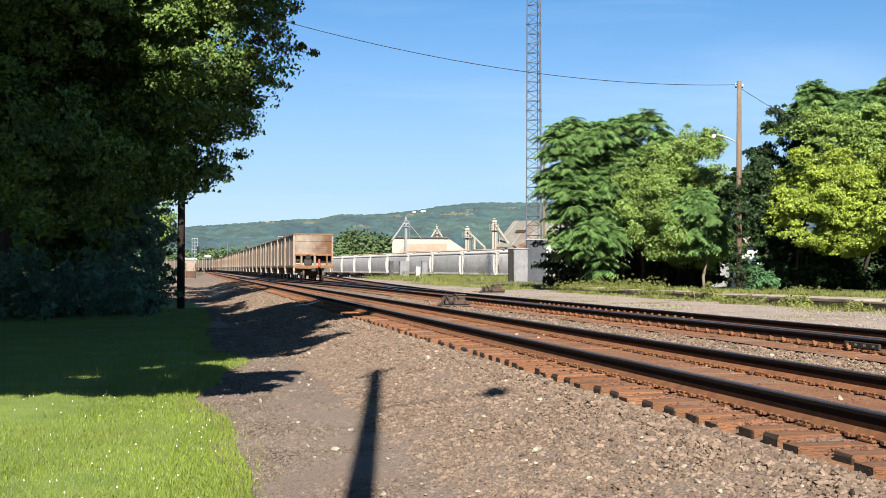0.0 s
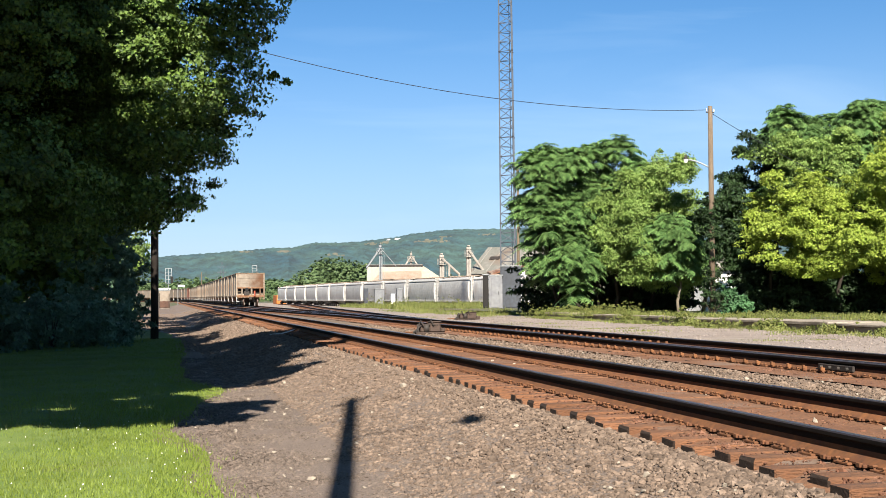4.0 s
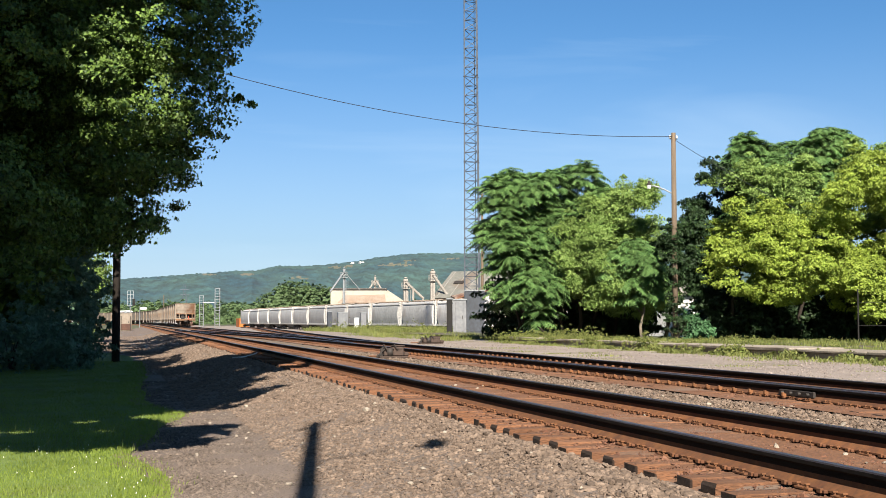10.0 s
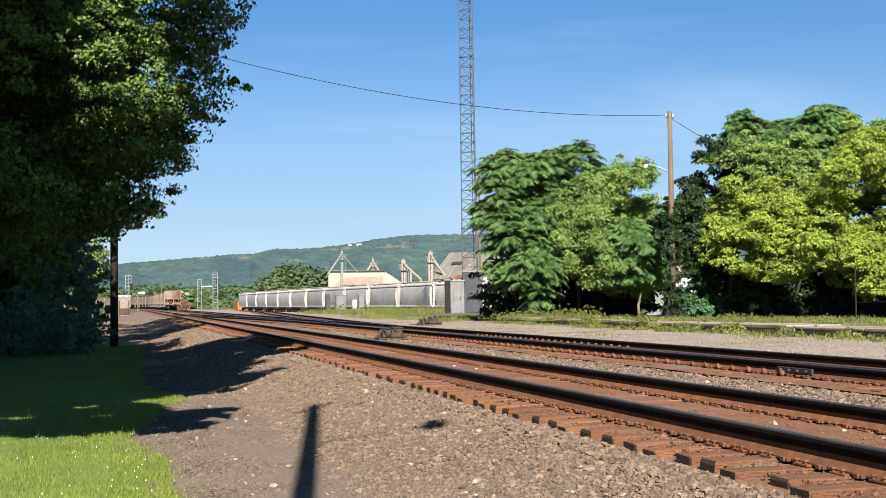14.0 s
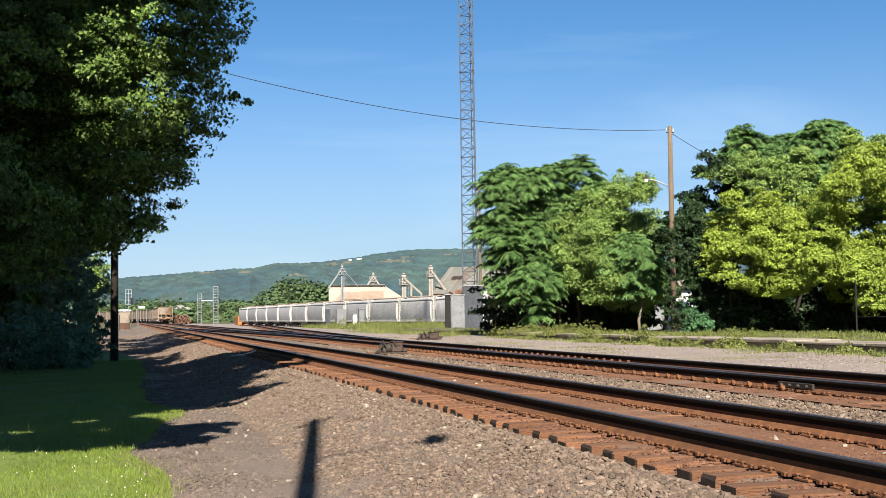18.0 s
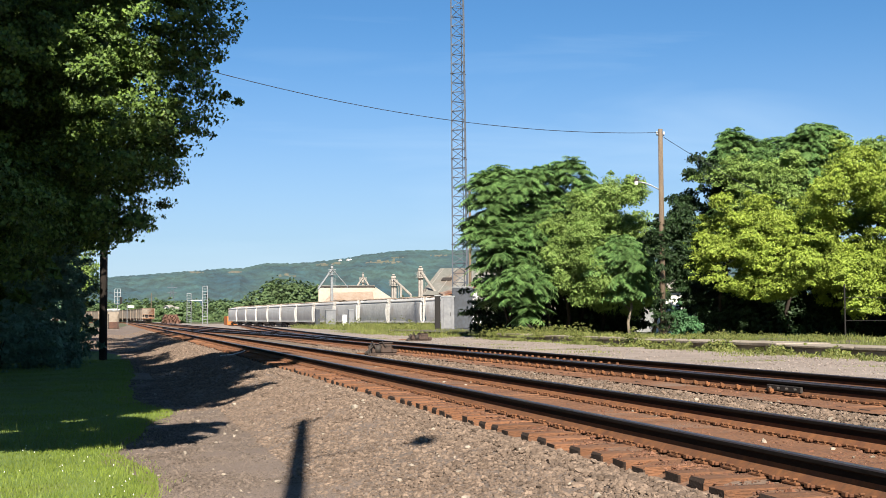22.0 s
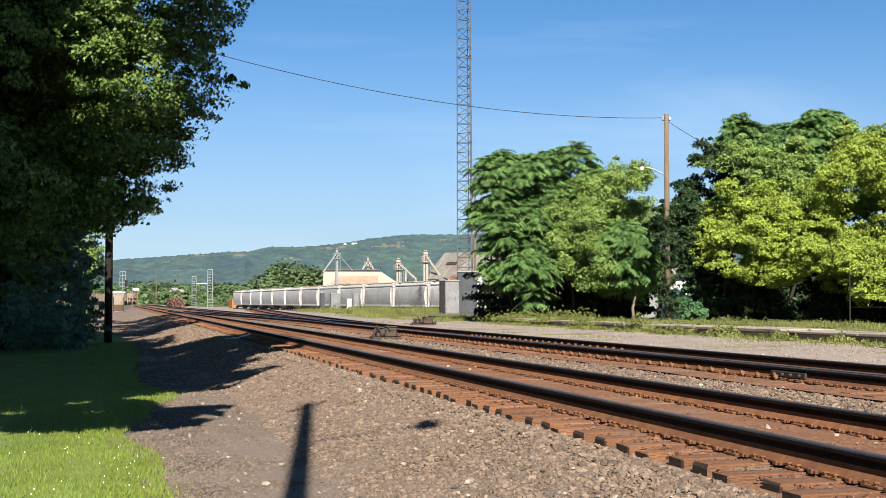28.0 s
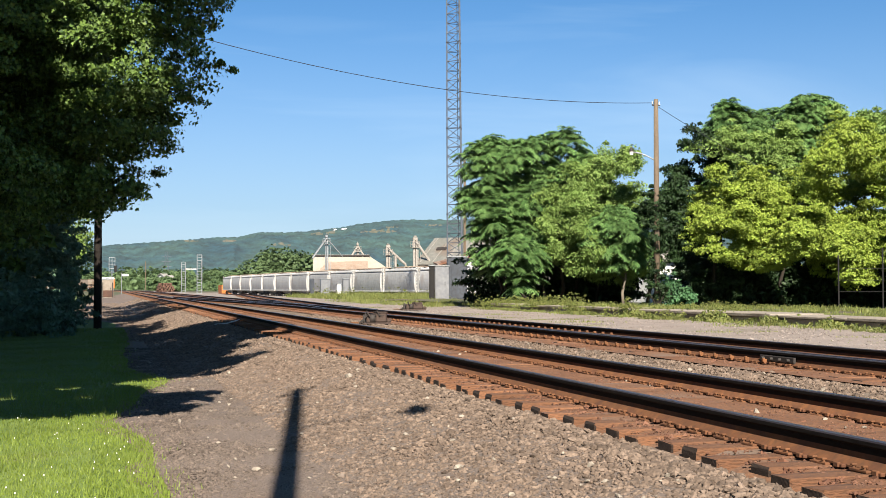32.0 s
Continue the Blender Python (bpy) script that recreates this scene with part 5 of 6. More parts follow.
# ---- grain elevator beyond the hoppers ----
def gable(name, label, x, y, w, d, h, ridge, yaw, wall, roof, along_x=True, windows=0):
    t = thing(name, label, "building", pose(x, y, -0.6, 0, 0, yaw))
    part("wall", Shape().box(-w / 2, w / 2, -d / 2, d / 2, 0, h), wall, t)
    o = 0.4
    if along_x:
        part("gable_wall", Shape().add([(-w / 2, -d / 2, h), (-w / 2, d / 2, h), (-w / 2, 0, ridge), (w / 2, -d / 2, h), (w / 2, d / 2, h), (w / 2, 0, ridge)], [(0, 2, 1), (3, 4, 5), (0, 3, 5, 2), (1, 2, 5, 4)]), wall, t)
        for s in (-1, 1):
            part("roof", Shape().add([(-w / 2 - o, s * (d / 2 + o), h - 0.1), (w / 2 + o, s * (d / 2 + o), h - 0.1), (w / 2 + o, 0, ridge + 0.16), (-w / 2 - o, 0, ridge + 0.16),
                                      (-w / 2 - o, s * (d / 2 + o), h + 0.1), (w / 2 + o, s * (d / 2 + o), h + 0.1), (w / 2 + o, 0, ridge + 0.36), (-w / 2 - o, 0, ridge + 0.36)],
                                     [(0, 1, 2, 3), (4, 5, 6, 7), (0, 1, 5, 4), (1, 2, 6, 5), (3, 0, 4, 7), (2, 3, 7, 6)]), roof, t)
    else:
        part("gable_wall", Shape().add([(-w / 2, -d / 2, h), (w / 2, -d / 2, h), (0, -d / 2, ridge), (-w / 2, d / 2, h), (w / 2, d / 2, h), (0, d / 2, ridge)], [(0, 1, 2), (3, 5, 4), (0, 2, 5, 3), (1, 4, 5, 2)]), wall, t)
        for s in (-1, 1):
            part("roof", Shape().add([(s * (w / 2 + o), -d / 2 - o, h - 0.1), (s * (w / 2 + o), d / 2 + o, h - 0.1), (0, d / 2 + o, ridge + 0.16), (0, -d / 2 - o, ridge + 0.16),
                                      (s * (w / 2 + o), -d / 2 - o, h + 0.1), (s * (w / 2 + o), d / 2 + o, h + 0.1), (0, d / 2 + o, ridge + 0.36), (0, -d / 2 - o, ridge + 0.36)],
                                     [(0, 1, 2, 3), (4, 5, 6, 7), (0, 1, 5, 4), (1, 2, 6, 5), (3, 0, 4, 7), (2, 3, 7, 6)]), roof, t)
    for i in range(windows):
        wx = -w / 2 + w * (i + 0.5) / windows
        win = part("window", Shape().box(wx - 0.45, wx + 0.45, -d / 2 - 0.06, -d / 2 - 0.01, h * 0.45, h * 0.8), M["black"], t)
        part("frame", Shape().box(wx - 0.55, wx + 0.55, -d / 2 - 0.09, -d / 2 - 0.05, h * 0.8, h * 0.85), M["white_paint"], win)
        part("sill", Shape().box(wx - 0.55, wx + 0.55, -d / 2 - 0.09, -d / 2 - 0.05, h * 0.4, h * 0.45), M["white_paint"], win)
    return t


wh = thing("warehouse", "cream metal grain warehouse with a lean-to side", "building", pose(46.8, 262, -0.6, 0, 0, -10))
part("wall", Shape().box(-5.6, 5.6, -4, 6, 0, 8.0), M["cream_metal"], wh)
part("roof", Shape().box(-5.75, 5.75, -4.2, 6.2, 8.0, 8.16, 0.04), M["roof_metal"], wh)
part("fascia", Shape().box(-5.75, 5.75, -4.25, -4.2, 7.86, 8.12), M["dark_steel"], wh)
part("lean_to", Shape().add([(5.6, -3.9, 0), (9.3, -3.9, 0), (9.3, -3.9, 5.5), (5.6, -3.9, 7.95), (5.6, 6, 0), (9.3, 6, 0), (9.3, 6, 5.5), (5.6, 6, 7.95)], [(0, 1, 2, 3), (5, 4, 7, 6), (1, 5, 6, 2), (3, 2, 6, 7)]), M["cream_metal"], wh)
part("canopy", Shape().add([(-2.6, -4.02, 6.7), (5.4, -4.02, 6.9), (5.4, -6.6, 5.4), (-4.2, -6.6, 5.2), (-2.6, -4.02, 6.6), (5.4, -4.02, 6.8), (5.4, -6.6, 5.3), (-4.2, -6.6, 5.1)], [(0, 3, 2, 1), (4, 5, 6, 7), (3, 7, 6, 2), (1, 2, 6, 5), (0, 4, 7, 3)]), M["hatch_rust"], wh)
for i in range(6):
    part("wall_panel_seam", Shape().box(-4.7 + i * 1.85, -4.64 + i * 1.85, -4.03, -4.0, 0, 7.86), M["roof_metal"], wh)
# the mill: a long roof that faces the tracks, a hatch in it and a rusty lean-to below
mill = gable("warehouse", "grey mill building with a broad weathered metal roof", 66.0, 220.5, 20, 18, 5.6, 10.1, -36, M["roof_metal"], M["mill_roof"], True)
hatch = Shape().box(-0.9, 0.9, -0.5, 0.5, 0, 0.5, 0.03)
part("roof_hatch", hatch, M["dark_steel"], mill, "dark open roof hatch", at=pose(-7.4, -4.2, 8.0, 27, 0, 0))
for i in range(9):
    part("roof_seam", Shape().box(-0.05, 0.05, -9.9, 0, 0.16, 0.26), M["roof_metal"], mill, at=pose(-9.6 + i * 2.4, -0.1, 10.2, 27, 0, 0))
shed = thing("loading_shed", "low loading shed with a rust-streaked sloping roof", "building", pose(57.5, 213, -0.6, 0, 0, -6))
part("wall", Shape().box(-0.6, 2.6, -2, 2, 0, 5.8), M["white_paint"], shed)
part("roof", Shape().add([(-3.2, -2.6, 5.2), (2.9, -2.6, 6.7), (2.9, 2.4, 7.1), (-3.2, 2.4, 5.6), (-3.2, -2.6, 5.45), (2.9, -2.6, 6.95), (2.9, 2.4, 7.35), (-3.2, 2.4, 5.85)], [(0, 1, 2, 3), (4, 7, 6, 5), (0, 4, 5, 1), (1, 5, 6, 2), (2, 6, 7, 3), (3, 7, 4, 0)]), M["shed_rust"], shed)
for px0 in (-3.0, -1.8):
    part("post", Shape().box(px0 - 0.1, px0 + 0.1, -2.4, -2.2, 0, 5.3), M["dark_steel"], shed)


def elevator_leg(x, y, h, label, spouts, w=0.27, steel="leg_steel"):
    """A bucket elevator: twin shafts, a domed head, a railed platform and spouts, some with a bent foot."""
    t = thing("grain_leg", label, "grain elevator", pose(x, y, -0.6))
    part("shaft", Shape().box(-w, -0.04, -0.2, 0.2, 0, h, 0.03).box(0.04, w, -0.2, 0.2, 0, h, 0.03), M[steel], t)
    part("head", Shape().box(-w - 0.04, w + 0.04, -0.3, 0.3, h - 0.3, h + 0.2, 0.1).box(-w * 0.7, w * 0.7, -0.25, 0.25, h + 0.25, h + 0.5, 0.1), M[steel], t)
    part("platform", Shape().box(-0.65, 0.65, -0.6, 0.6, h - 1.57, h - 1.5), M[steel], t)
    rail = Shape()
    for sx in (-0.65, 0.65):
        for sy in (-0.6, 0.6):
            rail.rod((sx, sy, h - 1.5), (sx, sy, h - 0.5), 0.035, n=5)
    for zz in (h - 1.0, h - 0.5):
        for sy in (-0.6, 0.6):
            rail.rod((-0.65, sy, zz), (0.65, sy, zz), 0.025, n=5)
    part("guard_rail", rail, M[steel], t)
    lad = Shape().box(w + 0.15, w + 0.2, -0.05, 0.0, 0, h - 1.5).box(w + 0.5, w + 0.55, -0.05, 0.0, 0, h - 1.5)
    part("ladder", lad, M[steel], t)
    for dx, dz, r, foot in spouts:
        part("spout", Shape().tube([(0, -0.3, h - 0.4), (dx * 0.5, -0.3, h - 0.4 + (dz + 0.4) * 0.5), (dx, -0.3, h + dz), (dx, -0.3, h + dz - foot)], [r, r, r, r * 0.9], 8), M[steel], t)
    return t


elevator_leg(41.24, 246.6, 11.4, "tall grey grain leg with slanting spouts", [(-2.7, -4.2, 0.2, 0.3), (3.0, -3.8, 0.09, 0.3)], 0.24, "galvanised")
elevator_leg(51.4, 268, 10.6, "grain leg with two spouts behind the warehouse", [(-1.5, -2.7, 0.2, 0.3), (1.5, -2.7, 0.2, 0.3)], 0.2)
elevator_leg(48.6, 224.8, 8.8, "pale grain leg with bent spouts", [(3.1, -3.2, 0.24, 0.3), (1.3, -1.6, 0.24, 2.0)], 0.38)
elevator_leg(52.12, 218.9, 10.0, "pale grain leg with a long spout", [(2.5, -3.9, 0.24, 0.4)], 0.4)
gable("house", "white wooden house behind the trees", 37.4, 81.7, 4.4, 3.6, 3.4, 4.6, 6, M["white_paint"], M["roof_metal"], True)
fence = thing("wire_fence", "rusty post and wire fence among the trees", "fence")
for i in range(7):
    part("post", Shape().rod((31.0 + i * 1.6, 50.5 - i * 0.9, 0.0), (31.0 + i * 1.6, 50.5 - i * 0.9, 2.4 + (i % 3) * 0.3), 0.035, n=8), M["black"], fence)
for zz in (0.8, 1.3, 1.8):
    part("fence_wire", Shape().rod((31.0, 50.5, zz), (40.6, 45.1, zz), 0.01, n=5), M["black"], fence)


# ---- far trees and hills ----
def far_grove(label, spots, size, count, seed):
    rng = np.random.default_rng(seed)
    pos, out = crown_points(spots, count, rng, 0.7, size * 1.2, 20)
    return single("distant_trees", leaves_mesh("distant_trees", pos, size, M["far_trees"], rng, narrow=0.9, normals=out * 1.6, spread=0.4), None, label, "trees", "stuff")


rng = np.random.default_rng(70)
spots = []
for u in np.linspace(0, 1, 16):
    top = 7.6 + 4.6 * math.sin(min(1.0, u * 3.2) * 1.57) - 2.4 * max(0.0, u - 0.45) / 0.55 + rng.uniform(-0.6, 0.4)
    spots.append((38.2 + 24 * u + rng.normal() * 0.5, 372 + rng.uniform(-5, 5), top * 0.55, 2.9, 2.9, top * 0.47))
    spots.append((38.4 + 24 * u + rng.normal() * 0.8, 368 + rng.uniform(-2, 3), top * 0.3, 2.6, 2.6, top * 0.33))
far_grove("dense green trees behind the hopper wagons", spots, 0.38, 100000, 71)
spots = []
for _ in range(460):
    az = radians(rng.uniform(-8, 24))
    d = rng.uniform(520, 1050)
    h = rng.uniform(6, 10) * (d / 700)
    spots.append((d * math.sin(az), d * math.cos(az), h * 0.45 - 1, h * 1.3, h * 1.3, h * 0.85))
far_grove("belt of trees across the valley floor", spots, 1.25, 200000, 72)


def bell(x, centre, width):
    return math.exp(-((x - centre) / width) ** 2)


def ridge_height(az):
    """The elevation of the skyline, in degrees, by azimuth."""
    return 1.79 + 0.075 * az + 0.19 * bell(az, 12.2, 2.0) + 0.09 * bell(az, 6.7, 0.7) - 0.05 * bell(az, 5.65, 0.3) - 0.02 * max(0.0, az - 14.5)


def hill_point(az, u):
    d = 1100 + 2100 * u
    top = math.tan(radians(ridge_height(az))) * 2900
    rise = top * (ease(0.05, 0.86, u) ** 1.2) * (1 - 0.25 * ease(0.86, 1, u))
    a = radians(az)
    x, y = d * math.sin(a), d * math.cos(a)
    fold = (0.2 - abs(noise.noise((az * 0.55, u * 1.5, 1)))) * 22 * ease(0.1, 0.4, u) * (1 - ease(0.5, 0.74, u))
    crowns = noise.noise((x * 0.03, y * 0.012, 2)) * 1.6 + noise.noise((x * 0.11, y * 0.035, 3)) * 3.4
    return x, y, -2 + rise + (fold + crowns) * min(1, u * 3)


# pastures and bare patches high on the slope: azimuth, elevation, half sizes, in degrees
CLEARINGS = ((9.05, 2.32, 0.35, 0.05), (9.7, 2.36, 0.25, 0.06), (11.8, 2.42, 0.75, 0.06), (12.35, 2.6, 0.35, 0.035), (14.1, 2.7, 0.45, 0.04), (3.56, 1.98, 0.4, 0.03), (5.2, 2.0, 0.3, 0.04), (7.55, 1.82, 0.5, 0.04))


def elevation(p):
    return math.degrees(math.atan2(p[2] - 1.04, math.hypot(p[0], p[1])))


def hills():
    """The ridge, and the pale clearings as a second mesh a little above it."""
    na, nr = 1000, 100
    rows = [[hill_point(-7 + 38 * i / na, j / nr) for i in range(na + 1)] for j in range(nr + 1)]
    vs = [p for row in rows for p in row]
    wood, bare = [], []
    for j in range(nr):
        for i in range(na):
            k = j * (na + 1) + i
            az, el = -7 + 38 * i / na, elevation(vs[k])
            ragged = 0.9 * noise.noise((az * 3, el * 12, 7)) + 0.7 * noise.noise((az * 9, el * 30, 8))
            patch = j < 0.86 * nr and any(((az - c) / w) ** 2 + ((el - v) / h) ** 2 < 0.8 + ragged for c, v, w, h in CLEARINGS)
            (bare if patch else wood).append((k, k + 1, k + na + 2, k + na + 1))
    return vs, wood, bare


hill_v, hill_wood, hill_bare = hills()
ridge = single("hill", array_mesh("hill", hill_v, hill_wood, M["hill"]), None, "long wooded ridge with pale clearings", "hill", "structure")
part("clearing", array_mesh("clearing", hill_v, hill_bare, M["clearing"]), None, ridge, "dry pale grass clearing")
for az, el, d, w in ((2.47, 0.55, 508, 1.8), (2.68, 0.48, 512, 2.6)):
    a = radians(az)
    gable("house", "small white far house among the trees", d * math.sin(a), d * math.cos(a), w, 6, 0.9 + d * math.tan(radians(el)), 1.7 + d * math.tan(radians(el)), 20, M["white_paint"], M["roof_metal"], True)
rng = np.random.default_rng(75)
spots = []
for az in np.linspace(2.0, 3.2, 9):
    top = 1.04 + 494 * math.tan(radians(rng.uniform(0.42, 0.5)))
    spots.append((494 * math.sin(radians(az)), 494 * math.cos(radians(az)) + rng.uniform(-3, 3), top * 0.5 - 0.3, 2.0, 2.0, top * 0.5))
far_grove("green trees before the far white houses", spots, 0.6, 9000, 76)
for az, el, w in ((9.85, 2.49, 5), (10.25, 2.52, 9)):
    hx, hy, hz = next(p for p in (hill_point(az, k / 200) for k in range(200)) if elevation(p) > el)
    house = gable("house", "long white far house high on the ridge", hx, hy, w, 8, 2.3, 3.3, 10, M["white_paint"], M["white_paint"], True)
    house.location.z = hz - 1.0


pylon = thing("transmission_pylon", "far steel lattice power pylon", "pylon", pose(40.9, 899, -1))
for sx in (-1, 1):
    for sy in (-1, 1):
        part("leg", Shape().rod((sx * 2.6, sy * 2.6, 0), (sx * 0.4, sy * 0.4, 26.5), 0.16, 0.1, 5), M["tower_steel"], pylon)
for k in range(7):
    a, b = 2.6 - 2.2 * k * 3 / 24, 2.6 - 2.2 * (k + 1) * 3 / 24
    part("bracing", Shape().rod((-a, -a, k * 3), (b, -b, k * 3 + 3), 0.1, n=5).rod((a, -a, k * 3), (-b, -b, k * 3 + 3), 0.1, n=5), M["tower_steel"], pylon)
for zz in (16, 19.5, 23):
    part("cross_arm", Shape().box(-3.2, 3.2, -0.15, 0.15, zz, zz + 0.3), M["tower_steel"], pylon)
for x, y, h in ((15.1, 500, 11.3),):
    single("utility_pole", Shape().tube([(0, 0, 0), (0, 0, h / 2), (0, 0, h)], [0.2, 0.17, 0.14], 8), M["wood_pole"], "far slim wooden utility pole", "pole", at=pose(x, y, -0.5))
single("stick", Shape().tube([(2.47, 12.2, -0.36), (2.58, 12.18, -0.35), (2.7, 12.14, -0.34)], [0.012, 0.013, 0.009], 6), M["pale_bark"], "short pale stick on the gravel", "stick")
single("rail_spike_plate", Shape().box(-0.14, 0.14, -0.08, 0.08, 0, 0.02, 0.005).box(-0.1, -0.06, -0.02, 0.02, 0.02, 0.05, 0.004), M["rusty_steel"], "rusty loose plate lying on the ballast", "plate", at=pose(3.02, 11.6, -0.23, 4, 9, 25))
sign = thing("trackside_sign", "white trackside sign board on a pale post", "sign", pose(3.05, 240, -0.5))
part("post", Shape().rod((0, 0, 0), (0, 0, 4.2), 0.07, n=8), M["galvanised"], sign)
part("board", Shape().box(0.1, 1.2, -0.12, -0.06, 3.55, 3.95, 0.03), M["white_paint"], sign)
single("white_pipe", Shape().tube([(3.2, 39.6, -0.08), (3.55, 39.3, -0.04), (3.85, 39.5, 0.03), (4.05, 40.4, 0.05)], [0.018, 0.018, 0.018, 0.016], 8), M["white_paint"], "short white plastic pipe lying beside the rail", "pipe")


# ---- the departing coal train ----
def coal_car():
    t = thing("coal_wagon", "rust-stained tan open coal wagon with plain sides", "railway wagon", group="departing coal train")
    L, W, top = 4.3, 1.46, 3.42
    part("body", Shape().sweep([(-W, 1.1), (-W, top), (-W + 0.09, top), (-W + 0.09, 1.3), (W - 0.09, 1.3), (W - 0.09, top), (W, top), (W, 1.1)], [(0, -L + 0.2, 0), (0, L - 0.2, 0)]), M["coal_car"], t)
    for s in (-1, 1):
        part("top_chord", Shape().box(s * W - 0.08, s * W + 0.07, -L + 0.1, L - 0.1, top - 0.02, top + 0.1, 0.02), M["rib"], t)
        part("side_sill", Shape().box(s * W - 0.06, s * W + 0.06, -L + 0.1, L - 0.1, 0.95, 1.14, 0.02), M["rib"], t)
        for y in (-L + 0.2, L - 0.2):
            part("corner_post", Shape().box(s * W - 0.09, s * W + 0.05, y - 0.07, y + 0.07, 0.7, top, 0.015), M["coal_car"], t)
        part("side_seam", Shape().box(s * (W + 0.02) - 0.025, s * (W + 0.02) + 0.025, -0.05, 0.05, 1.1, top, 0.01), M["coal_car"], t)
        ye = s * (L - 0.2)
        e = part("end_sheet", Shape().box(-W, W, ye - 0.06, ye + 0.06, 1.86, top + 0.06, 0.02), M["car_end"], t)
        part("end_rib", Shape().box(-0.05, 0.05, ye + s * 0.07 - 0.03, ye + s * 0.07 + 0.03, 1.9, top, 0.01), M["car_end"], e)
        for zz in (2.45, 2.95):
            part("end_corrugation", Shape().box(-W + 0.04, W - 0.04, ye + s * 0.068 - 0.015, ye + s * 0.068 + 0.015, zz, zz + 0.05, 0.01), M["car_end"], e)
        part("end_beam", Shape().box(-W - 0.04, W + 0.04, ye - 0.08, ye + 0.08, top, top + 0.13, 0.02), M["rib"], e)
        part("rust_strip", Shape().box(-W + 0.05, W - 0.05, ye + s * 0.065 - 0.008, ye + s * 0.065 + 0.008, 1.87, 2.0, 0.004), M["car_rust"], e)
        # black panel set back in the end: its colour stands for the openings' shade
        part("end_recess", Shape().box(-W + 0.06, W - 0.06, ye - s * 0.55 - 0.03, ye - s * 0.55 + 0.03, 1.1, 1.9), M["black"], t)
        for x0, x1 in ((-1.46, -1.36), (-0.98, -0.84), (0.02, 0.2), (0.95, 1.05), (1.36, 1.46)):
            part("end_post", Shape().box(x0, x1, ye - 0.06, ye + 0.06, 1.1, 1.9, 0.015), M["car_end"], t)
        for z0 in (1.16, 1.5):
            part("grab_iron", Shape().box(-1.36, -0.98, ye + s * 0.05 - 0.02, ye + s * 0.05 + 0.02, z0, z0 + 0.06), M["rib"], t)
        part("end_sill", Shape().box(-W, W, ye - 0.12, ye + 0.12, 0.9, 1.14, 0.03), M["car_rust"], t)
        part("coupler", Shape().box(-0.16, 0.16, s * (L - 0.1) - 0.15, s * (L - 0.1) + 0.15, 0.66, 0.96, 0.04), M["dark_steel"], t)
        part("brake_wheel", Shape().rod((-0.42, ye + s * 0.16, 1.75), (-0.42, ye + s * 0.22, 1.75), 0.2, n=16), M["black"], t)
        part("air_hose", Shape().tube([(0.3, ye + s * 0.15, 0.95), (0.36, ye + s * 0.3, 0.6), (0.3, ye + s * 0.36, 0.4)], [0.03, 0.03, 0.03], 6), M["black"], t)
        part("cut_lever", Shape().rod((-W + 0.1, ye + s * 0.16, 0.92), (-0.1, ye + s * 0.2, 0.86), 0.025, n=6), M["rib"], t)
        part("ladder", Shape().box(W - 0.42, W - 0.38, ye + s * 0.1 - 0.02, ye + s * 0.1 + 0.02, 0.6, 1.9).box(W - 0.1, W - 0.06, ye + s * 0.1 - 0.02, ye + s * 0.1 + 0.02, 0.6, 1.9).box(W - 0.42, W - 0.06, ye + s * 0.1 - 0.015, ye + s * 0.1 + 0.015, 0.8, 0.84).box(W - 0.42, W - 0.06, ye + s * 0.1 - 0.015, ye + s * 0.1 + 0.015, 1.3, 1.34), M["rib"], t)
        part("brake_gear", Shape().box(-0.72, -0.12, ye + s * 0.1 - 0.08, ye + s * 0.1 + 0.08, 1.12, 1.6, 0.06), M["dark_steel"], t)
        part("step", Shape().box(-W - 0.05, -W + 0.25, ye - 0.2, ye + 0.2, 0.45, 0.5).box(-W - 0.05, -W, ye - 0.2, ye + 0.2, 0.45, 0.95), M["hopper_white"], t)
    part("dump_bay", Shape().add([(-1.25, -1.4, 1.1), (1.25, -1.4, 1.1), (1.25, 1.4, 1.1), (-1.25, 1.4, 1.1), (-0.9, -0.5, 0.4), (0.9, -0.5, 0.4), (0.9, 0.5, 0.4), (-0.9, 0.5, 0.4)],
                                 [(0, 4, 5, 1), (1, 5, 6, 2), (2, 6, 7, 3), (3, 7, 4, 0), (4, 7, 6, 5)]), M["car_rust"], t)
    for y in (-L + 1.45, L - 1.45):
        bogie(t, y)
    return t


CAR, N_CARS, SPEED, START = 9.0, 52, 10.5, 98.7
# the train's line: places at even steps along the second track
LINE = [Vector((track_x(60), 60.0))]
while len(LINE) < 1000:
    p = LINE[-1]
    q = Vector((track_x(p.y + 0.95), p.y + 0.95))
    LINE.append(p + (q - p).normalized())


def line_point(s):
    s = min(max(s, 0), len(LINE) - 1.01)
    i = int(s)
    return LINE[i].lerp(LINE[i + 1], s - i)


def car_pose(k, t):
    s = START - 60 + SPEED * t + CAR * k
    a, b = line_point(s + 1.6), line_point(s + CAR - 1.6)
    d = b - a
    m = (a + b) / 2
    return pose(m.x, m.y, 0.17, 0, 0, math.degrees(math.atan2(-d.x, d.y)))


cars = [coal_car()]
cars += [copy_thing(cars[0], car_pose(k, 0)) for k in range(1, N_CARS)]
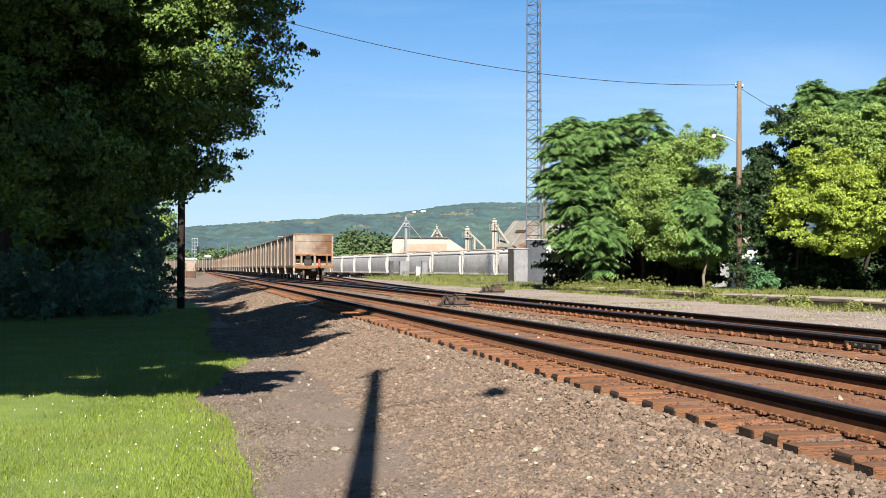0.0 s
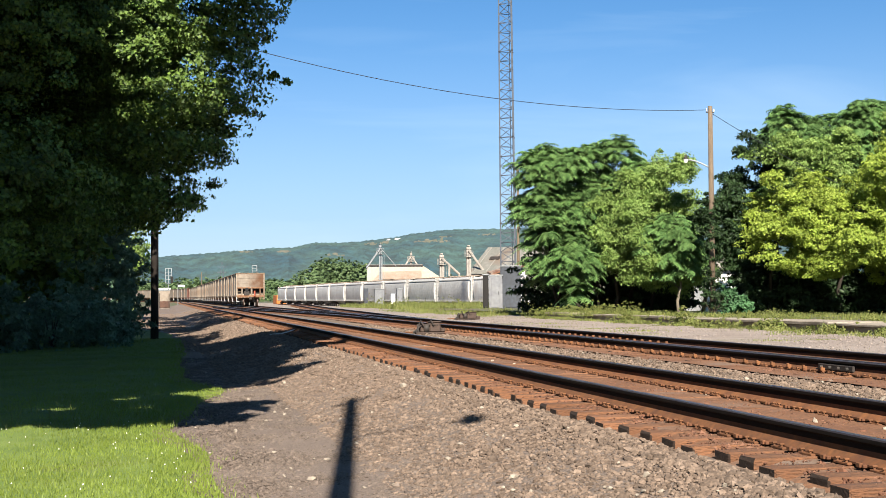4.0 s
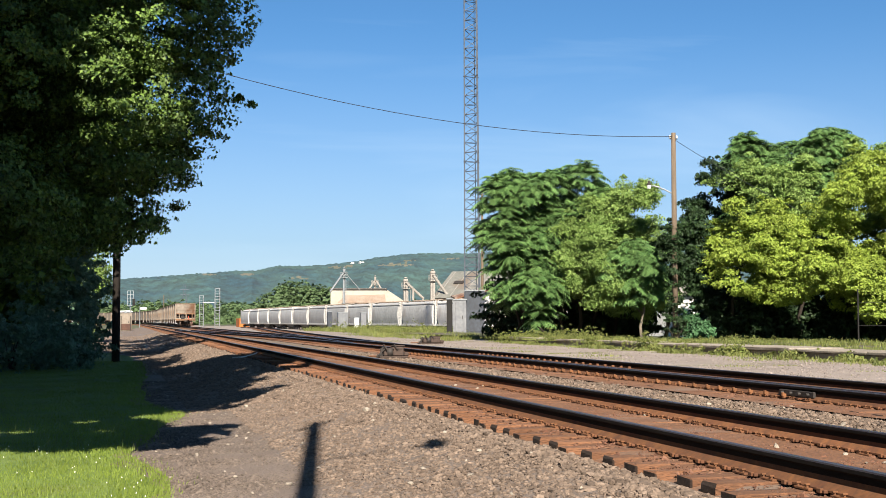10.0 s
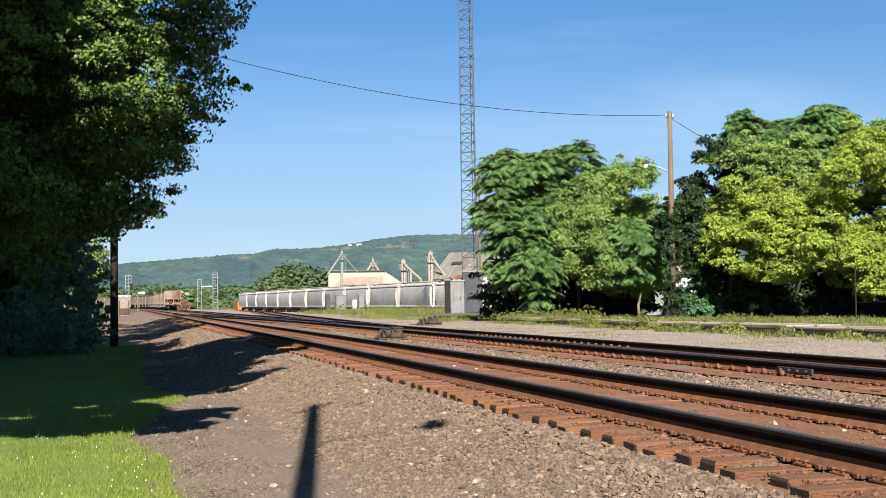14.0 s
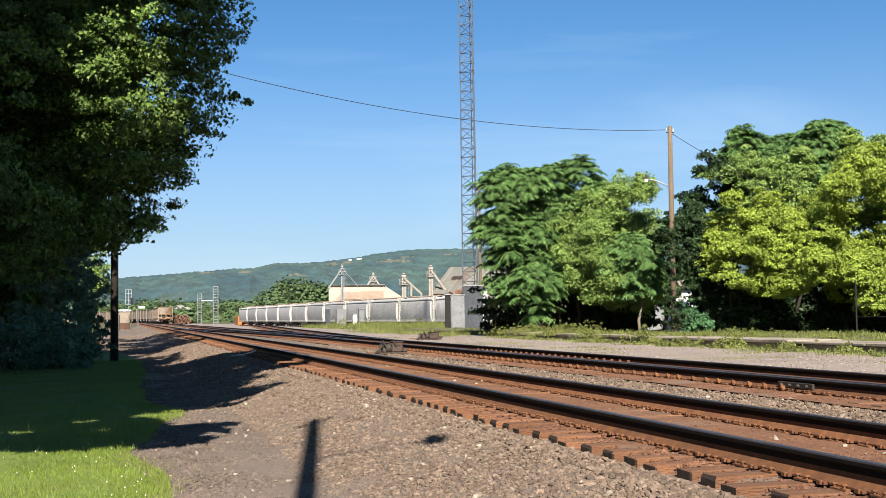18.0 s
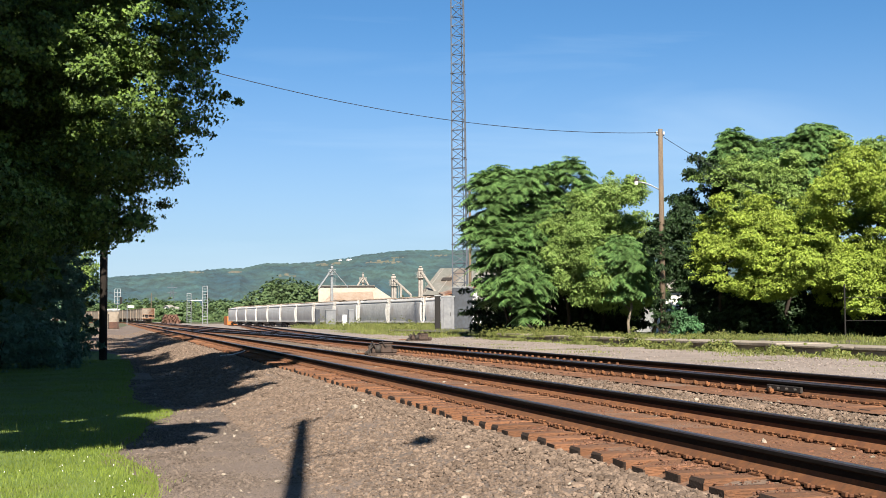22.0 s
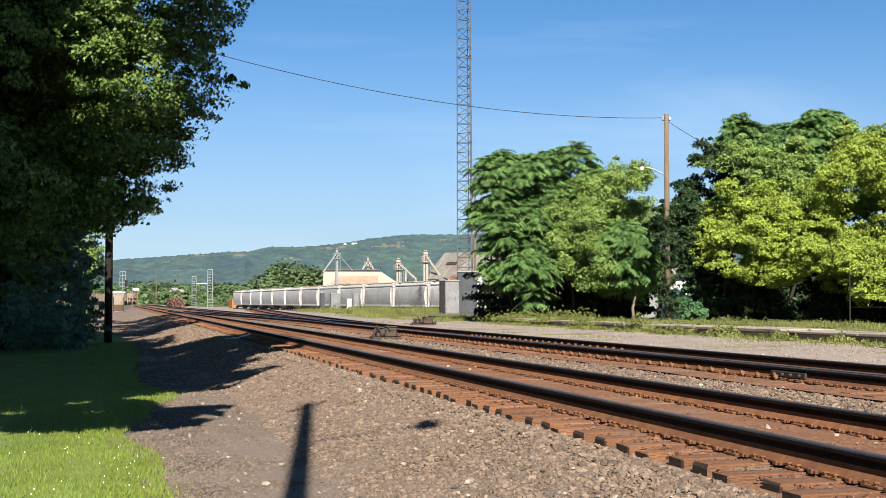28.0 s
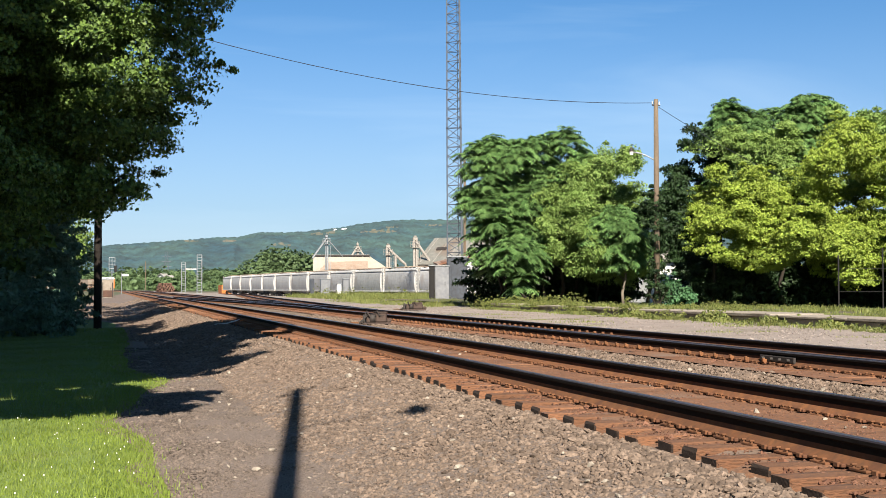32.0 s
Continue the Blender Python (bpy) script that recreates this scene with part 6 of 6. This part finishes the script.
# one wagon has a redder, rusted body
for child in cars[23].children:
    if child.data.materials[0] in (M["coal_car"], M["rib"]):
        child.data = child.data.copy()
        child.data.materials[0] = M["red_oxide"]
tagged(cars[23], "red-brown rusted open coal wagon among tan ones", "railway wagon", "departing coal train")
flag = part("end_marker", Shape().box(-0.08, 0.08, -4.42, -4.28, 1.0, 1.62, 0.03), M["red_paint"], cars[0], "red end-of-train marker", at=pose(0.42, 0, 0))


def motions():
    for k, c in enumerate(cars):
        walk(c, [(t, car_pose(k, t)) for t in (0, 4, 8, 12, 16, 20, 24, 28, 32)])


motions()
